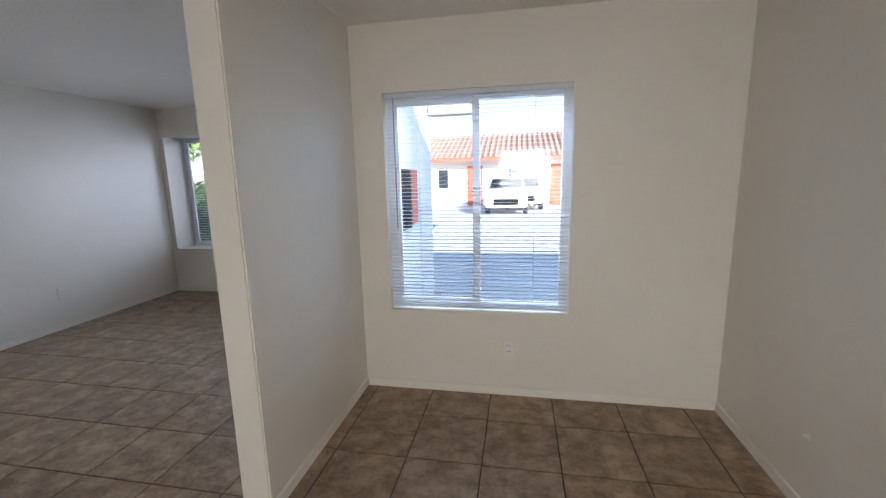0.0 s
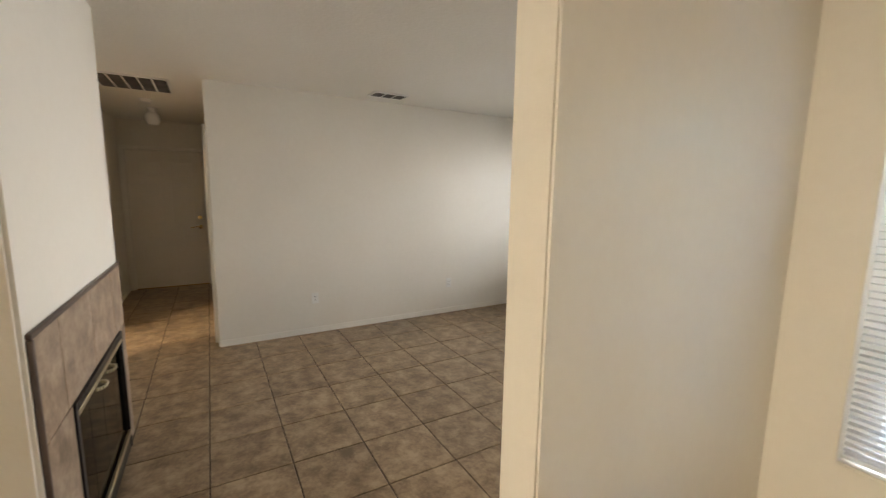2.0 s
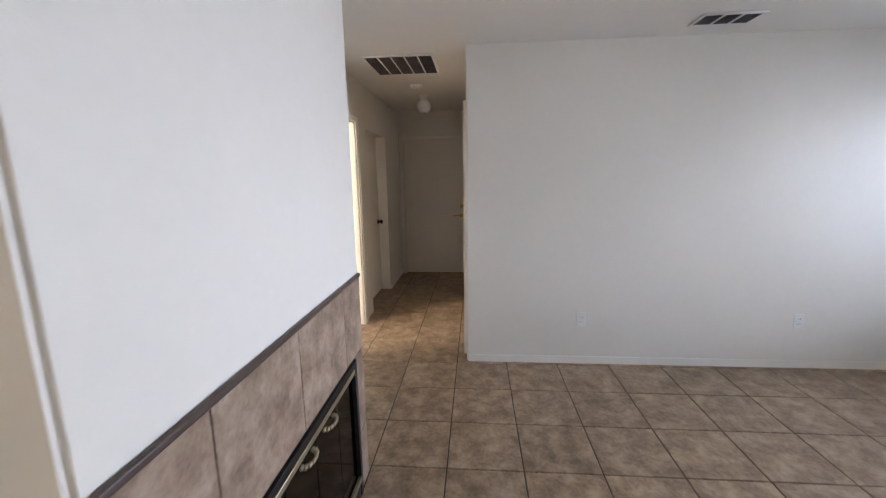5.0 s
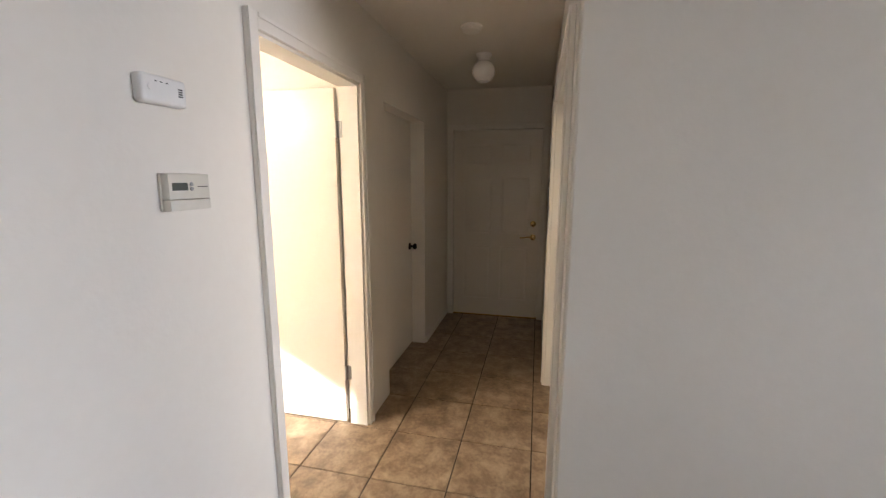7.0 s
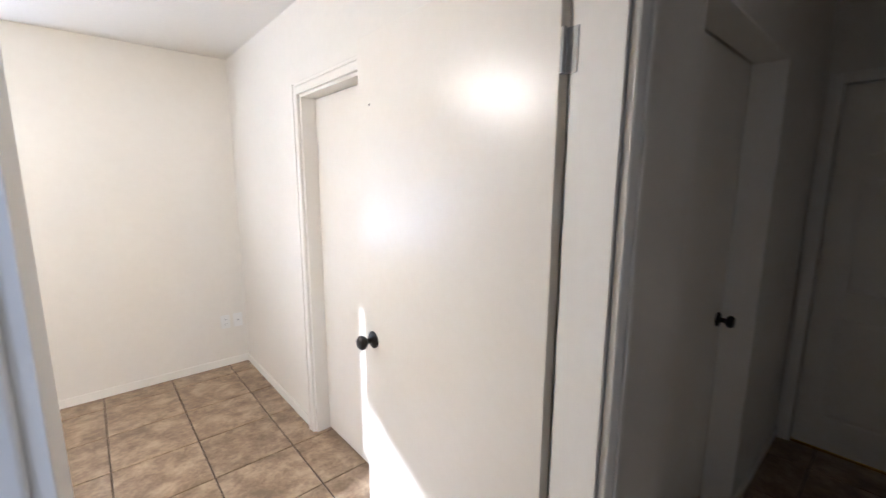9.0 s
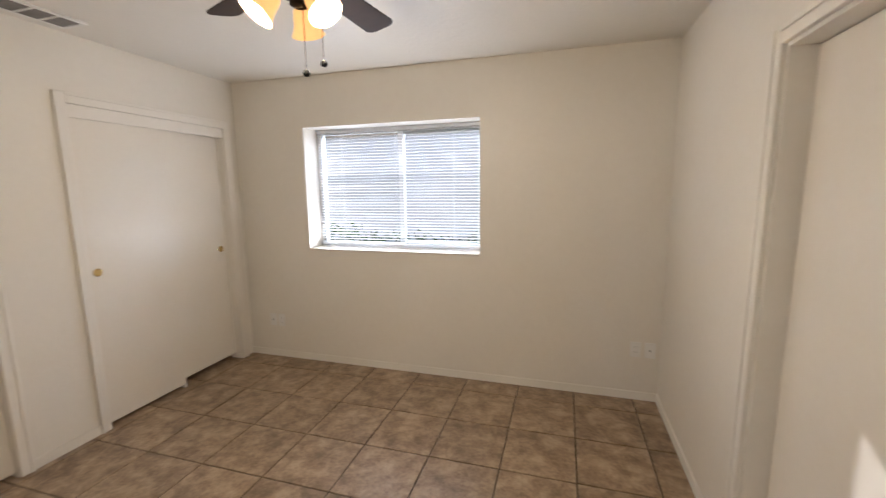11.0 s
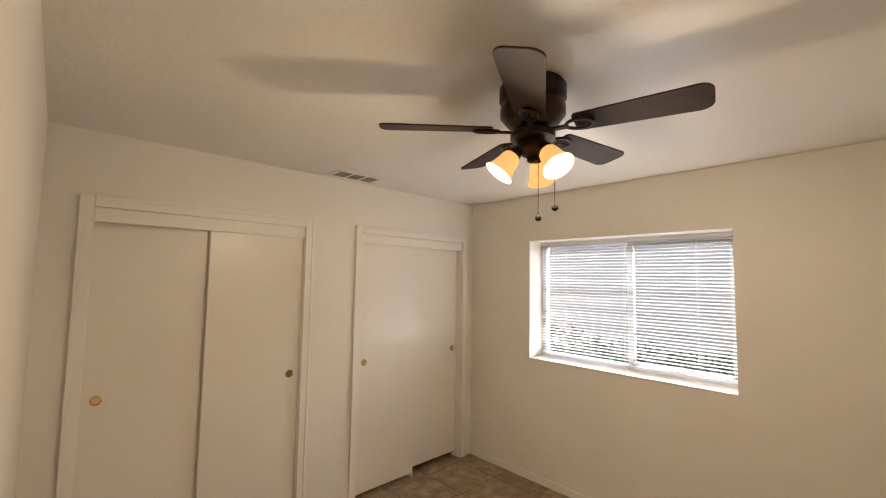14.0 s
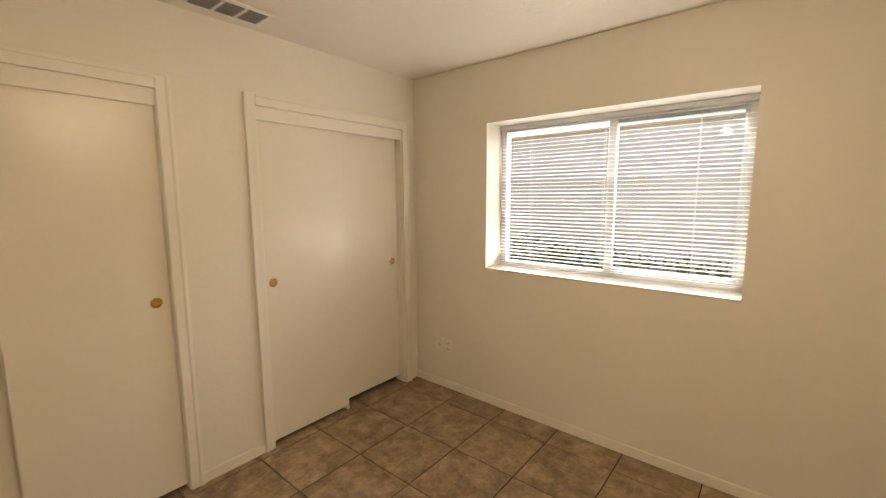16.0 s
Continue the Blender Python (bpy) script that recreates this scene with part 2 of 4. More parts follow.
def ring(bm, centre, ra, rb, r, n=24, k=6):
    """A flat oval ring of round section."""
    rows = []
    for i in range(n):
        a = 2 * math.pi * i / n
        row = []
        for j in range(k):
            b = 2 * math.pi * j / k
            row.append(bm.verts.new((centre[0] + (ra + r * math.cos(b)) * math.cos(a), centre[1] + (rb + r * math.cos(b)) * math.sin(a), centre[2] + r * math.sin(b))))
        rows.append(row)
    for i in range(n):
        for j in range(k):
            bm.faces.new((rows[i][j], rows[(i + 1) % n][j], rows[(i + 1) % n][(j + 1) % k], rows[i][(j + 1) % k]))
    return bm


def move(bm, m):
    bmesh.ops.transform(bm, matrix=m, verts=bm.verts)
    return bm


def mesh_of(name, bm, mat, smooth=False):
    bmesh.ops.recalc_face_normals(bm, faces=bm.faces)
    d = bpy.data.meshes.new(name)
    bm.to_mesh(d)
    bm.free()
    d.materials.append(mat)
    if smooth:
        d.shade_smooth()
        d.set_sharp_from_angle(angle=radians(40))
    return d


def thing(name, at, label, category, group="", kind=""):
    ob = new(name)
    ob.location = at
    BASE[ob.name] = Vector(at)
    ob.empty_display_size = 0.1
    return tagged(ob, label, category, group, kind)


def whole(name, bm, mat, label="", category="", group="", kind="", smooth=False):
    ob = new(name, mesh_of(name, bm, mat, smooth))
    BASE[ob.name] = Vector((0, 0, 0))
    return tagged(ob, label, category, group, kind)


def part(name, bm, mat, parent, label="", smooth=True):
    """One mesh under a thing or a part, its mesh in world metres."""
    ob = new(name, mesh_of(name, bm, mat, smooth))
    ob.parent = parent
    ob.matrix_parent_inverse = Matrix.Translation(-BASE[parent.name])
    BASE[ob.name] = Vector((0, 0, 0))
    return tagged(ob, label)


def share(name, data, at, parent, rot=None):
    ob = new(name, data)
    ob.location = at
    if rot:
        ob.rotation_euler = rot
    ob.parent = parent
    ob.matrix_parent_inverse = Matrix.Translation(-BASE[parent.name])
    return ob


def structure(name, bm, mat, label=""):
    return whole(name, bm, mat, label, "", "", "structure", smooth=True)


# ---- walls, floor, ceiling ----
H = 2.466
X_E, X_PW, X_PE = 1.785, -0.70, -0.555
Y_NOOK, Y_LIV = 2.785, 4.96
X_LIVW, Y_HN, Y_HS, Y_BN = -4.212, 0.925, -0.165, -0.277
X_END, X_BW, X_BE, Y_BS = -7.28, -5.152, -1.642, -3.423
NW = (-0.345, 0.859, 0.588, 2.045)
LW = (-4.14, -1.75, 0.59, 2.11)
BW = (-3.853, -2.338, 1.02, 2.056)


def wall_with_hole(x0, x1, y0, y1, hole, along="x", z1=H):
    a0, a1, h0, h1 = hole
    rows = []
    lo, hi = (x0, x1) if along == "x" else (y0, y1)
    for p, q, r, s in ((lo, a0, 0, z1), (a1, hi, 0, z1), (a0, a1, 0, h0), (a0, a1, h1, z1)):
        if s - r > 1e-4 and q - p > 1e-4:
            rows.append((p, q, y0, y1, r, s) if along == "x" else (x0, x1, p, q, r, s))
    bm = boxes(*rows)
    bmesh.ops.remove_doubles(bm, verts=bm.verts, dist=1e-4)
    return bm


structure("floor", boxes((-7.5, 1.93, -3.58, 2.93, -0.16, -0.005), (-7.5, -0.56, 2.93, 5.16, -0.16, -0.005)), GROUT, "dark brown grout bed under square tiles")
structure("ceiling", boxes((-7.5, 1.93, -3.58, 2.93, H, H + 0.15), (-7.5, -0.56, 2.93, 5.16, H, H + 0.15)), CEIL, "off-white ceiling with a hand-trowelled texture")
structure("wall_nook_north", wall_with_hole(X_PE, 1.93, Y_NOOK, Y_NOOK + 0.15, NW), WALL)
structure("wall_nook_east", box(X_E, 1.93, -3.42, Y_NOOK, 0, H), WALL)
bm = box(X_PW, X_PE, 1.572, Y_LIV, 0, H)
bmesh.ops.bevel(bm, geom=[e for e in bm.edges if abs(e.verts[0].co.z - e.verts[1].co.z) > 1 and e.verts[0].co.y < 2], offset=0.007, segments=4, affect="EDGES")
structure("wall_partition", bm, WALL)
structure("wall_living_north", wall_with_hole(-4.212, -1.3, Y_LIV, Y_LIV + 0.42, LW), WALL)
structure("wall_living_north", box(-1.3, X_PE, Y_LIV, Y_LIV + 0.2, 0, H), WALL)
bm = box(-4.34, X_LIVW, Y_HN, Y_LIV + 0.2, 0, H)
bmesh.ops.bevel(bm, geom=[e for e in bm.edges if abs(e.verts[0].co.z - e.verts[1].co.z) > 1 and e.verts[0].co.y < 2 and e.verts[0].co.x > -4.3], offset=0.012, segments=3, affect="EDGES")
structure("wall_living_west", bm, WALL)
structure("wall_hall_north", boxes((X_END, -5.79, Y_HN, Y_HN + 0.115, 0, H), (-5.79, -4.34, Y_HN, Y_HN + 0.115, 2.045, H)), WALL)
structure("wall_hall_west", wall_with_hole(X_END - 0.12, X_END, -3.57, 5.16, (-0.09, 0.855, 0, 2.05), "y"), WALL)
for row in ((X_END, -6.36, Y_BN, Y_HS, 0, H), (-6.36, -5.40, Y_BN, Y_HS, 2.03, H), (-5.40, -5.012, Y_BN, Y_HS, 0, H),
           (-5.012, -4.165, Y_BN, Y_HS, 2.045, H), (-4.165, -0.95, Y_BN, Y_HS, 0, H)):
    structure("wall_hall_south", box(*row), WALL)
structure("wall_bedroom_west", wall_with_hole(X_BW - 0.12, X_BW, Y_BS, Y_BN, (-2.04, -1.27, 0, 2.0), "y"), WALL)
# opening of the invented kitchen window, made for the fill lamp's light
KW = (0.05, 1.25, 1.05, 2.1)
structure("wall_bedroom_south", wall_with_hole(X_END, -1.0, Y_BS, Y_BS - 0.28, BW), WALL)
structure("wall_kitchen_south", wall_with_hole(-1.0, 1.93, Y_BS, Y_BS - 0.16, KW), WALL)
for row in ((X_BE, X_BE + 0.11, Y_BN, -0.48, 0, H), (X_BE, X_BE + 0.11, -0.48, -1.64, 2.062, H), (X_BE, X_BE + 0.11, -1.64, -2.115, 0, H),
           (X_BE, X_BE + 0.11, -2.115, -3.27, 2.062, H), (X_BE, X_BE + 0.11, -3.27, Y_BS, 0, H)):
    structure("wall_bedroom_east", box(*row), WALL)
structure("wall_closet_back", box(-1.06, -0.95, Y_BS, Y_BN, 0, H), WALL)
# opening of the unseen den window, added to let the fill lamp in
DW = (-6.6, -5.3, 0.9, 2.05)
structure("wall_den_north", wall_with_hole(X_END, -4.34, 3.6, 3.75, DW), WALL)
structure("wall_hall_closet_back", boxes((-6.5, X_BW - 0.12, -1.0, -0.9, 0, H), (-6.5, -6.4, -0.9, Y_BN, 0, H)), WALL)

# chimney breast with the firebox recess
CX0, CX1, CY = -2.885, -1.475, 0.428
FX0, FX1, FZ = -2.75, -1.81, 0.70
bm = boxes((CX0, FX0, Y_HS, CY, 0, H), (FX1, CX1, Y_HS, CY, 0, H), (FX0, FX1, Y_HS, CY, FZ, H), (FX0, FX1, Y_HS, -0.05, 0, FZ))
bmesh.ops.remove_doubles(bm, verts=bm.verts, dist=1e-4)
bmesh.ops.bevel(bm, geom=[e for e in bm.edges if all(abs(v.co.x - CX1) + abs(v.co.y - CY) < 1e-3 for v in e.verts)], offset=0.012, segments=4, affect="EDGES")
structure("wall_chimney_breast", bm, WALL, "white painted chimney breast running to the ceiling")


def baseboard(*rows, z=0.062):
    for x0, x1, y0, y1 in rows:
        bm = box(x0, x1, y0, y1, 0, z)
        bmesh.ops.bevel(bm, geom=[e for e in bm.edges if e.verts[0].co.z > 0.03 and e.verts[1].co.z > 0.03], offset=0.004, segments=2, affect="EDGES")
        structure("baseboard", bm, TRIM, "low cream painted baseboard")


B = 0.012
baseboard((X_PE + B, X_E - B, Y_NOOK - B, Y_NOOK), (X_E - B, X_E, -3.4, Y_NOOK), (X_PE, X_PE + B, 1.6, Y_NOOK), (X_PW - B, X_PW, 1.6, Y_LIV),
          (X_LIVW + B, X_PW - B, Y_LIV - B, Y_LIV), (X_LIVW, X_LIVW + B, Y_HN + 0.012, Y_LIV), (-4.12, CX0, Y_HS, Y_HS + B), (X_END, -6.37, Y_HS, Y_HS + B),
          (X_END, -5.86, Y_HN - B, Y_HN), (X_BW + B, X_BE, Y_BS, Y_BS + B), (X_BW, X_BW + B, Y_BS, -2.115), (X_BE - B, X_BE, -2.06, -1.70),
          (X_BE - B, X_BE, -0.41, Y_BN), (-4.09, X_BE - B, Y_BN - B, Y_BN), (X_END, -4.34, 3.6 - B, 3.6), (-4.352, -4.34, Y_HN + 0.2, 3.6 - B))

# ---- windows with blinds ----


def window(name, hole, y_face, y_glass, y_blind, inward, tilt, label, pitch=0.0245, split=0.5, wand_at=None, f=0.035):
    """A sliding window with its blind; inward is the way in the room along y."""
    x0, x1, z0, z1 = hole
    cx = x0 + (x1 - x0) * split
    w = thing(name, ((x0 + x1) / 2, y_glass, z0), label, "window", kind="structure")
    ya, yb = y_glass - 0.03, y_glass + 0.03
    part("window_frame", boxes((x0, x0 + f, ya, yb, z0, z1), (x1 - f, x1, ya, yb, z0, z1), (x0 + f, x1 - f, ya, yb, z0, z0 + f), (x0 + f, x1 - f, ya, yb, z1 - f, z1)), VINYL, w)
    part("mullion", box(cx - 0.024, cx + 0.024, ya + 0.004, yb - 0.004, z0 + f, z1 - f, bevel=0.004), VINYL, w)
    s = 0.022
    part("sash", boxes((x0 + f, x0 + f + s, ya + 0.01, y_glass + 0.008, z0 + f, z1 - f), (x0 + f + s, cx - 0.024, ya + 0.01, y_glass + 0.008, z0 + f, z0 + f + s), (x0 + f + s, cx - 0.024, ya + 0.01, y_glass + 0.008, z1 - f - s, z1 - f)), VINYL, w)
    for a, b in ((x0 + f, cx - 0.024), (cx + 0.024, x1 - f)):
        g = part("pane", box(a, b, y_glass + 0.010, y_glass + 0.014, z0 + f, z1 - f), GLASS, w)
        g.visible_shadow = False
    sill_y = sorted((y_face + inward * 0.006, ya if inward < 0 else yb))
    part("window_sill", box(x0 + 0.002, x1 - 0.002, sill_y[0], sill_y[1], z0, z0 + 0.012, bevel=0.003), TRIM, w)
    b = thing("window_blind", ((x0 + x1) / 2, y_blind, z1), "white mini blind with open slats hung in the window", "blind")
    zt = z1 - 0.035
    part("headrail", box(x0 + 0.008, x1 - 0.008, y_blind - 0.014, y_blind + 0.014, zt, z1 - 0.004, bevel=0.003), SLAT, b)
    zb = z0 + 0.03
    part("bottom_rail", box(x0 + 0.012, x1 - 0.012, y_blind - 0.013, y_blind + 0.013, zb, zb + 0.016, bevel=0.003), SLAT, b)
    bm = bmesh.new()
    for k in range(5):
        u = -0.0145 + 0.029 * k / 4
        for e in (-1, 1):
            bm.verts.new((e * ((x1 - x0) / 2 - 0.012), u, 0.0015 * (1 - (u / 0.0145) ** 2)))
    bm.verts.ensure_lookup_table()
    for k in range(4):
        bm.faces.new([bm.verts[i] for i in (2 * k, 2 * k + 1, 2 * k + 3, 2 * k + 2)])
    bmesh.ops.solidify(bm, geom=bm.faces[:], thickness=0.0006)
    d = mesh_of("slat", bm, SLAT)
    z = zb + 0.028
    k = 0
    while z < zt - 0.008:
        share("slat", d, ((x0 + x1) / 2, y_blind, z), b, (radians(tilt + random.uniform(-0.5, 0.5)), radians(random.uniform(-0.08, 0.08)), 0))
        z += pitch
        k += 1
    n = 3 if x1 - x0 > 1.3 else 2
    for i in range(n):
        cxn = x0 + (x1 - x0) * (i + 0.5 + (0.12 if n == 2 else 0) * (2 * i - 1)) / n
        for e in (-0.0150, 0.0150):
            part("ladder_cord", box(cxn - 0.0012, cxn + 0.0012, y_blind + e - 0.0006, y_blind + e + 0.0006, zb + 0.01, zt), SLAT, b)
    if wand_at:
        part("tilt_wand", turned([(0.004, 0), (0.004, -wand_at[1])], (wand_at[0], y_blind + inward * 0.022, zt), n=8), STEEL, b)
    return w


window("window_1", NW, Y_NOOK, Y_NOOK + 0.085, Y_NOOK + 0.012, -1, 3, "white sliding window with a centre stile in the nook", wand_at=(-0.27, 0.85), f=0.058)
window("window_2", LW, Y_LIV, Y_LIV + 0.36, Y_LIV + 0.30, -1, 4, "white sliding window in a deep plastered reveal")
window("window_3", BW, Y_BS, Y_BS - 0.235, Y_BS - 0.185, 1, -9, "white sliding bedroom window in a plastered reveal", split=0.477, f=0.042)

# invented window, out of view, that the kitchen fill shines through
window("window_5", KW, Y_BS, Y_BS - 0.125, Y_BS - 0.085, 1, -8, "white sliding window added in the unseen kitchen")
# unseen window, added only to go with the den's fill lamp
window("window_4", DW, 3.6, 3.70, 3.65, -1, 4, "white sliding window added in the side room, out of view")

# ---- doors ----
C = 0.055


def casing_x(x0, x1, z1, yf, out, parent_label, right=True, left=True, w=C):
    """Door casing on a wall along x; out: +1 or -1, the side of the wall it stands on."""
    t = 0.020
    ya, yb = sorted((yf, yf + out * t))
    yc, yd = sorted((yf + out * t, yf + out * (t + 0.006)))
    c = thing("trim_door_casing", ((x0 + x1) / 2, yf, 0), parent_label, "door casing", kind="structure")
    if left:
        part("side_casing", bx(box(x0 - w, x0, ya, yb, 0, z1 + w, bevel=0.003), x0 - w, x0 - w + 0.018, yc, yd, 0, z1 + w, bevel=0.002), TRIM, c)
    if right:
        part("side_casing", bx(box(x1, x1 + w, ya, yb, 0, z1 + w, bevel=0.003), x1 + w - 0.018, x1 + w, yc, yd, 0, z1 + w, bevel=0.002), TRIM, c)
    part("head_casing", bx(box(x0, x1, ya, yb, z1, z1 + w, bevel=0.003), x0, x1, yc, yd, z1 + w - 0.018, z1 + w, bevel=0.002), TRIM, c)
    return c


def casing_y(y0, y1, z1, xf, out, label, w=C, sides=(True, True)):
    t = 0.020
    xa, xb = sorted((xf, xf + out * t))
    xc, xd = sorted((xf + out * t, xf + out * (t + 0.006)))
    c = thing("trim_door_casing", (xf, (y0 + y1) / 2, 0), label, "door casing", kind="structure")
    if sides[0]:
        part("side_casing", bx(box(xa, xb, y0 - w, y0, 0, z1 + w, bevel=0.003), xc, xd, y0 - w, y0 - w + 0.018, 0, z1 + w, bevel=0.002), TRIM, c)
    if sides[1]:
        part("side_casing", bx(box(xa, xb, y1, y1 + w, 0, z1 + w, bevel=0.003), xc, xd, y1 + w - 0.018, y1 + w, 0, z1 + w, bevel=0.002), TRIM, c)
    part("head_casing", bx(box(xa, xb, y0, y1, z1, z1 + w, bevel=0.003), xc, xd, y0, y1, z1 + w - 0.018, z1 + w, bevel=0.002), TRIM, c)
    return c


def knob(parent, at, axis, sign, mat, r=0.027, label="black round door knob"):
    """A turned knob with its rose, along x or y."""
    rings = [(0.033, 0), (0.033, 0.004), (0.026, 0.010), (0.011, 0.014), (0.010, 0.030), (0.020, 0.036), (r, 0.046), (r, 0.056), (0.020, 0.064), (0.004, 0.066)]
    return part("door_knob", turned([(a, sign * h) for a, h in rings], at, axis, 20), mat, parent, label)


def door_stop_jamb(x0, x1, z1, y0, y1, name="trim_door_jamb"):
    j = thing(name, ((x0 + x1) / 2, (y0 + y1) / 2, 0), "cream painted door jamb", "door jamb", kind="structure")
    for a, b in ((x0, x0 + 0.014), (x1 - 0.014, x1)):
        part("side_jamb", box(a, b, y0, y1, 0, z1), TRIM, j)
    part("head_jamb", box(x0 + 0.014, x1 - 0.014, y0, y1, z1 - 0.014, z1), TRIM, j)
    return j


# bedroom doorway in the hall's south wall, its leaf swung wide open into the room
BX0, BX1, BZ = -5.012, -4.165, 2.045
casing_x(BX0, BX1, BZ, Y_HS, 1, "cream painted door casing of the bedroom doorway")
casing_x(BX0, BX1, BZ, Y_BN, -1, "cream painted door casing inside the bedroom", left=False)
door_stop_jamb(BX0 - 0.002, BX1 + 0.002, BZ + 0.002, Y_BN, Y_HS)
d = thing("door_1", (-5.0, -0.3, 0.012), "plain cream door standing wide open into the bedroom", "door", kind="structure")
LX0, LX1, LY0, LY1 = -5.026, -4.992, -1.135, -0.300
part("leaf", box(LX0, LX1, LY0, LY1, 0.012, 2.03, bevel=0.002), DOOR, d)
knob(d, (LX1, -1.070, 0.94), "x", 1, BLACK)
knob(d, (LX0, -1.070, 0.94), "x", -1, BLACK)
for z in (0.30, 1.76):
    part("hinge", bx(turned([(0.006, 0), (0.006, 0.09)], (-4.988, -0.290, z), n=10), -5.000, -4.9975, -0.292, -0.262, z, z + 0.09), STEEL, d, "painted steel butt hinge")
part("nail_hole", turned([(0.004, 0), (0.003, 0.002)], (LX1, -1.06, 1.80), "x", 8), DARK, d)

# hall closet door, set back in the south wall
d = thing("door_2", (-5.88, -0.29, 0.01), "plain cream closet door, closed, with a black knob", "door", kind="structure")
part("leaf", box(-6.352, -5.408, -0.325, -0.288, 0.010, 2.022, bevel=0.002), DOOR, d)
knob(d, (-6.290, -0.288, 0.935), "y", 1, BLACK)
j = thing("trim_closet_stop", (-5.88, -0.25, 0), "cream painted recess lining", "door jamb", kind="structure")
part("side_jamb", box(-6.362, -6.350, Y_BN - 0.01, Y_HS + 0.002, 0, 2.03), TRIM, j)
part("head_jamb", box(-6.350, -5.40, Y_BN, Y_HS + 0.002, 2.018, 2.031), TRIM, j)

# door at the end of the hall, six panels
d = thing("door_3", (X_END, 0.38, 0.01), "closed cream six-panel door with brass lever and deadbolt", "door", kind="structure")
DX = X_END - 0.012
bm = box(DX - 0.04, DX, -0.078, 0.843, 0.012, 2.04)
part("leaf", bm, DOOR, d)
for ya, yb in ((0.028, 0.333), (0.432, 0.737)):
    for za, zb in ((0.20, 0.80), (0.94, 1.56), (1.68, 1.90)):
        bm = box(DX, DX + 0.004, ya, yb, za, zb)
        fs = [f for f in bm.faces if f.normal.x > 0.9]
        r = bmesh.ops.inset_region(bm, faces=fs, thickness=0.018, depth=-0.003)
        fs = [f for f in bm.faces if f.normal.x > 0.9 and f.calc_area() > 0.02]
        bmesh.ops.inset_region(bm, faces=fs, thickness=0.03, depth=0.003)
        part("door_panel", bm, DOOR, d, smooth=False)
part("stop", boxes((DX - 0.04, DX - 0.026, -0.089, -0.0785, 0, 2.05), (DX - 0.04, DX - 0.026, 0.8435, 0.854, 0, 2.05), (DX - 0.04, DX - 0.026, -0.0785, 0.8435, 2.041, 2.05), (DX - 0.06, DX - 0.041, -0.09, 0.855, 0, 2.05)), TRIM, d)
part("deadbolt", turned([(0.030, 0), (0.030, 0.008), (0.024, 0.014), (0.018, 0.016), (0.004, 0.016)], (DX, 0.782, 1.06), "x"), BRASS, d, "round brass deadbolt")
lev = part("door_handle", turned([(0.032, 0), (0.032, 0.006), (0.024, 0.012), (0.011, 0.016), (0.011, 0.045), (0.004, 0.047)], (DX, 0.785, 0.915), "x"), BRASS, d, "curved brass lever handle")
bm = bmesh.new()
for k in range(9):
    u = k / 8
    bx(bm, DX + 0.036, DX + 0.048, 0.79 - 0.125 * u, 0.79 - 0.125 * u - 0.017, 0.907 + 0.006 * math.sin(u * 5), 0.922 + 0.006 * math.sin(u * 5), bevel=0.004)
part("lever", bm, BRASS, lev)
casing_y(-0.090, 0.855, 2.05, X_END, 1, "cream painted casing of the hall end door", w=0.056, sides=(True, True))
structure("trim_threshold", box(X_END - 0.1, X_END - 0.001, -0.085, 0.85, 0, 0.011), BRASS, "worn metal threshold")

# double doorway in the hall's north wall
casing_x(-5.775, -4.40, 2.045, Y_HN, -1, "white painted casing of the double doorway")
door_stop_jamb(-5.79, -4.385, 2.045, Y_HN, Y_HN + 0.115)
structure("trim_wall_end", box(-4.385, -4.341, Y_HN + 0.002, Y_HN + 0.113, 0, 2.045), TRIM)
d = thing("door_4", (-5.5, 1.0, 0.01), "closed plain cream leaf of a double door with a black latch", "door", kind="structure")
part("leaf", box(-5.772, -5.190, 1.037, 1.072, 0.012, 2.028, bevel=0.002), DOOR, d)
part("astragal", box(-5.240, -5.175, 1.026, 1.037, 0.012, 2.028, bevel=0.003), TRIM, d)
part("latch_plate", box(-5.222, -5.184, 1.017, 1.026, 0.900, 0.962, bevel=0.004), BLACK, d, "black latch plate")
part("latch_bolt", box(-5.212, -5.194, 1.010, 1.017, 0.921, 0.943, bevel=0.003), STEEL, d)

# bathroom door in the bedroom's west wall
casing_y(-2.04, -1.27, 2.0, X_BW, 1, "cream painted casing of the bathroom door", sides=(True, False))
d = thing("door_5", (X_BW - 0.08, -1.65, 0.01), "plain cream bathroom door, closed", "door", kind="structure")
part("leaf", box(X_BW - 0.115, X_BW - 0.08, -2.024, -1.286, 0.012, 1.984, bevel=0.002), DOOR, d)
j = thing("trim_door_jamb", (X_BW - 0.06, -1.65, 0), "cream painted door jamb", "door jamb", kind="structure")
part("side_jamb", box(X_BW - 0.12, X_BW, -2.04, -2.027, 0, 2.0), TRIM, j)
part("side_jamb", box(X_BW - 0.12, X_BW, -1.283, -1.27, 0, 2.0), TRIM, j)
part("head_jamb", box(X_BW - 0.12, X_BW, -2.027, -1.283, 1.987, 2.0), TRIM, j)


# ---- bedroom closets ----


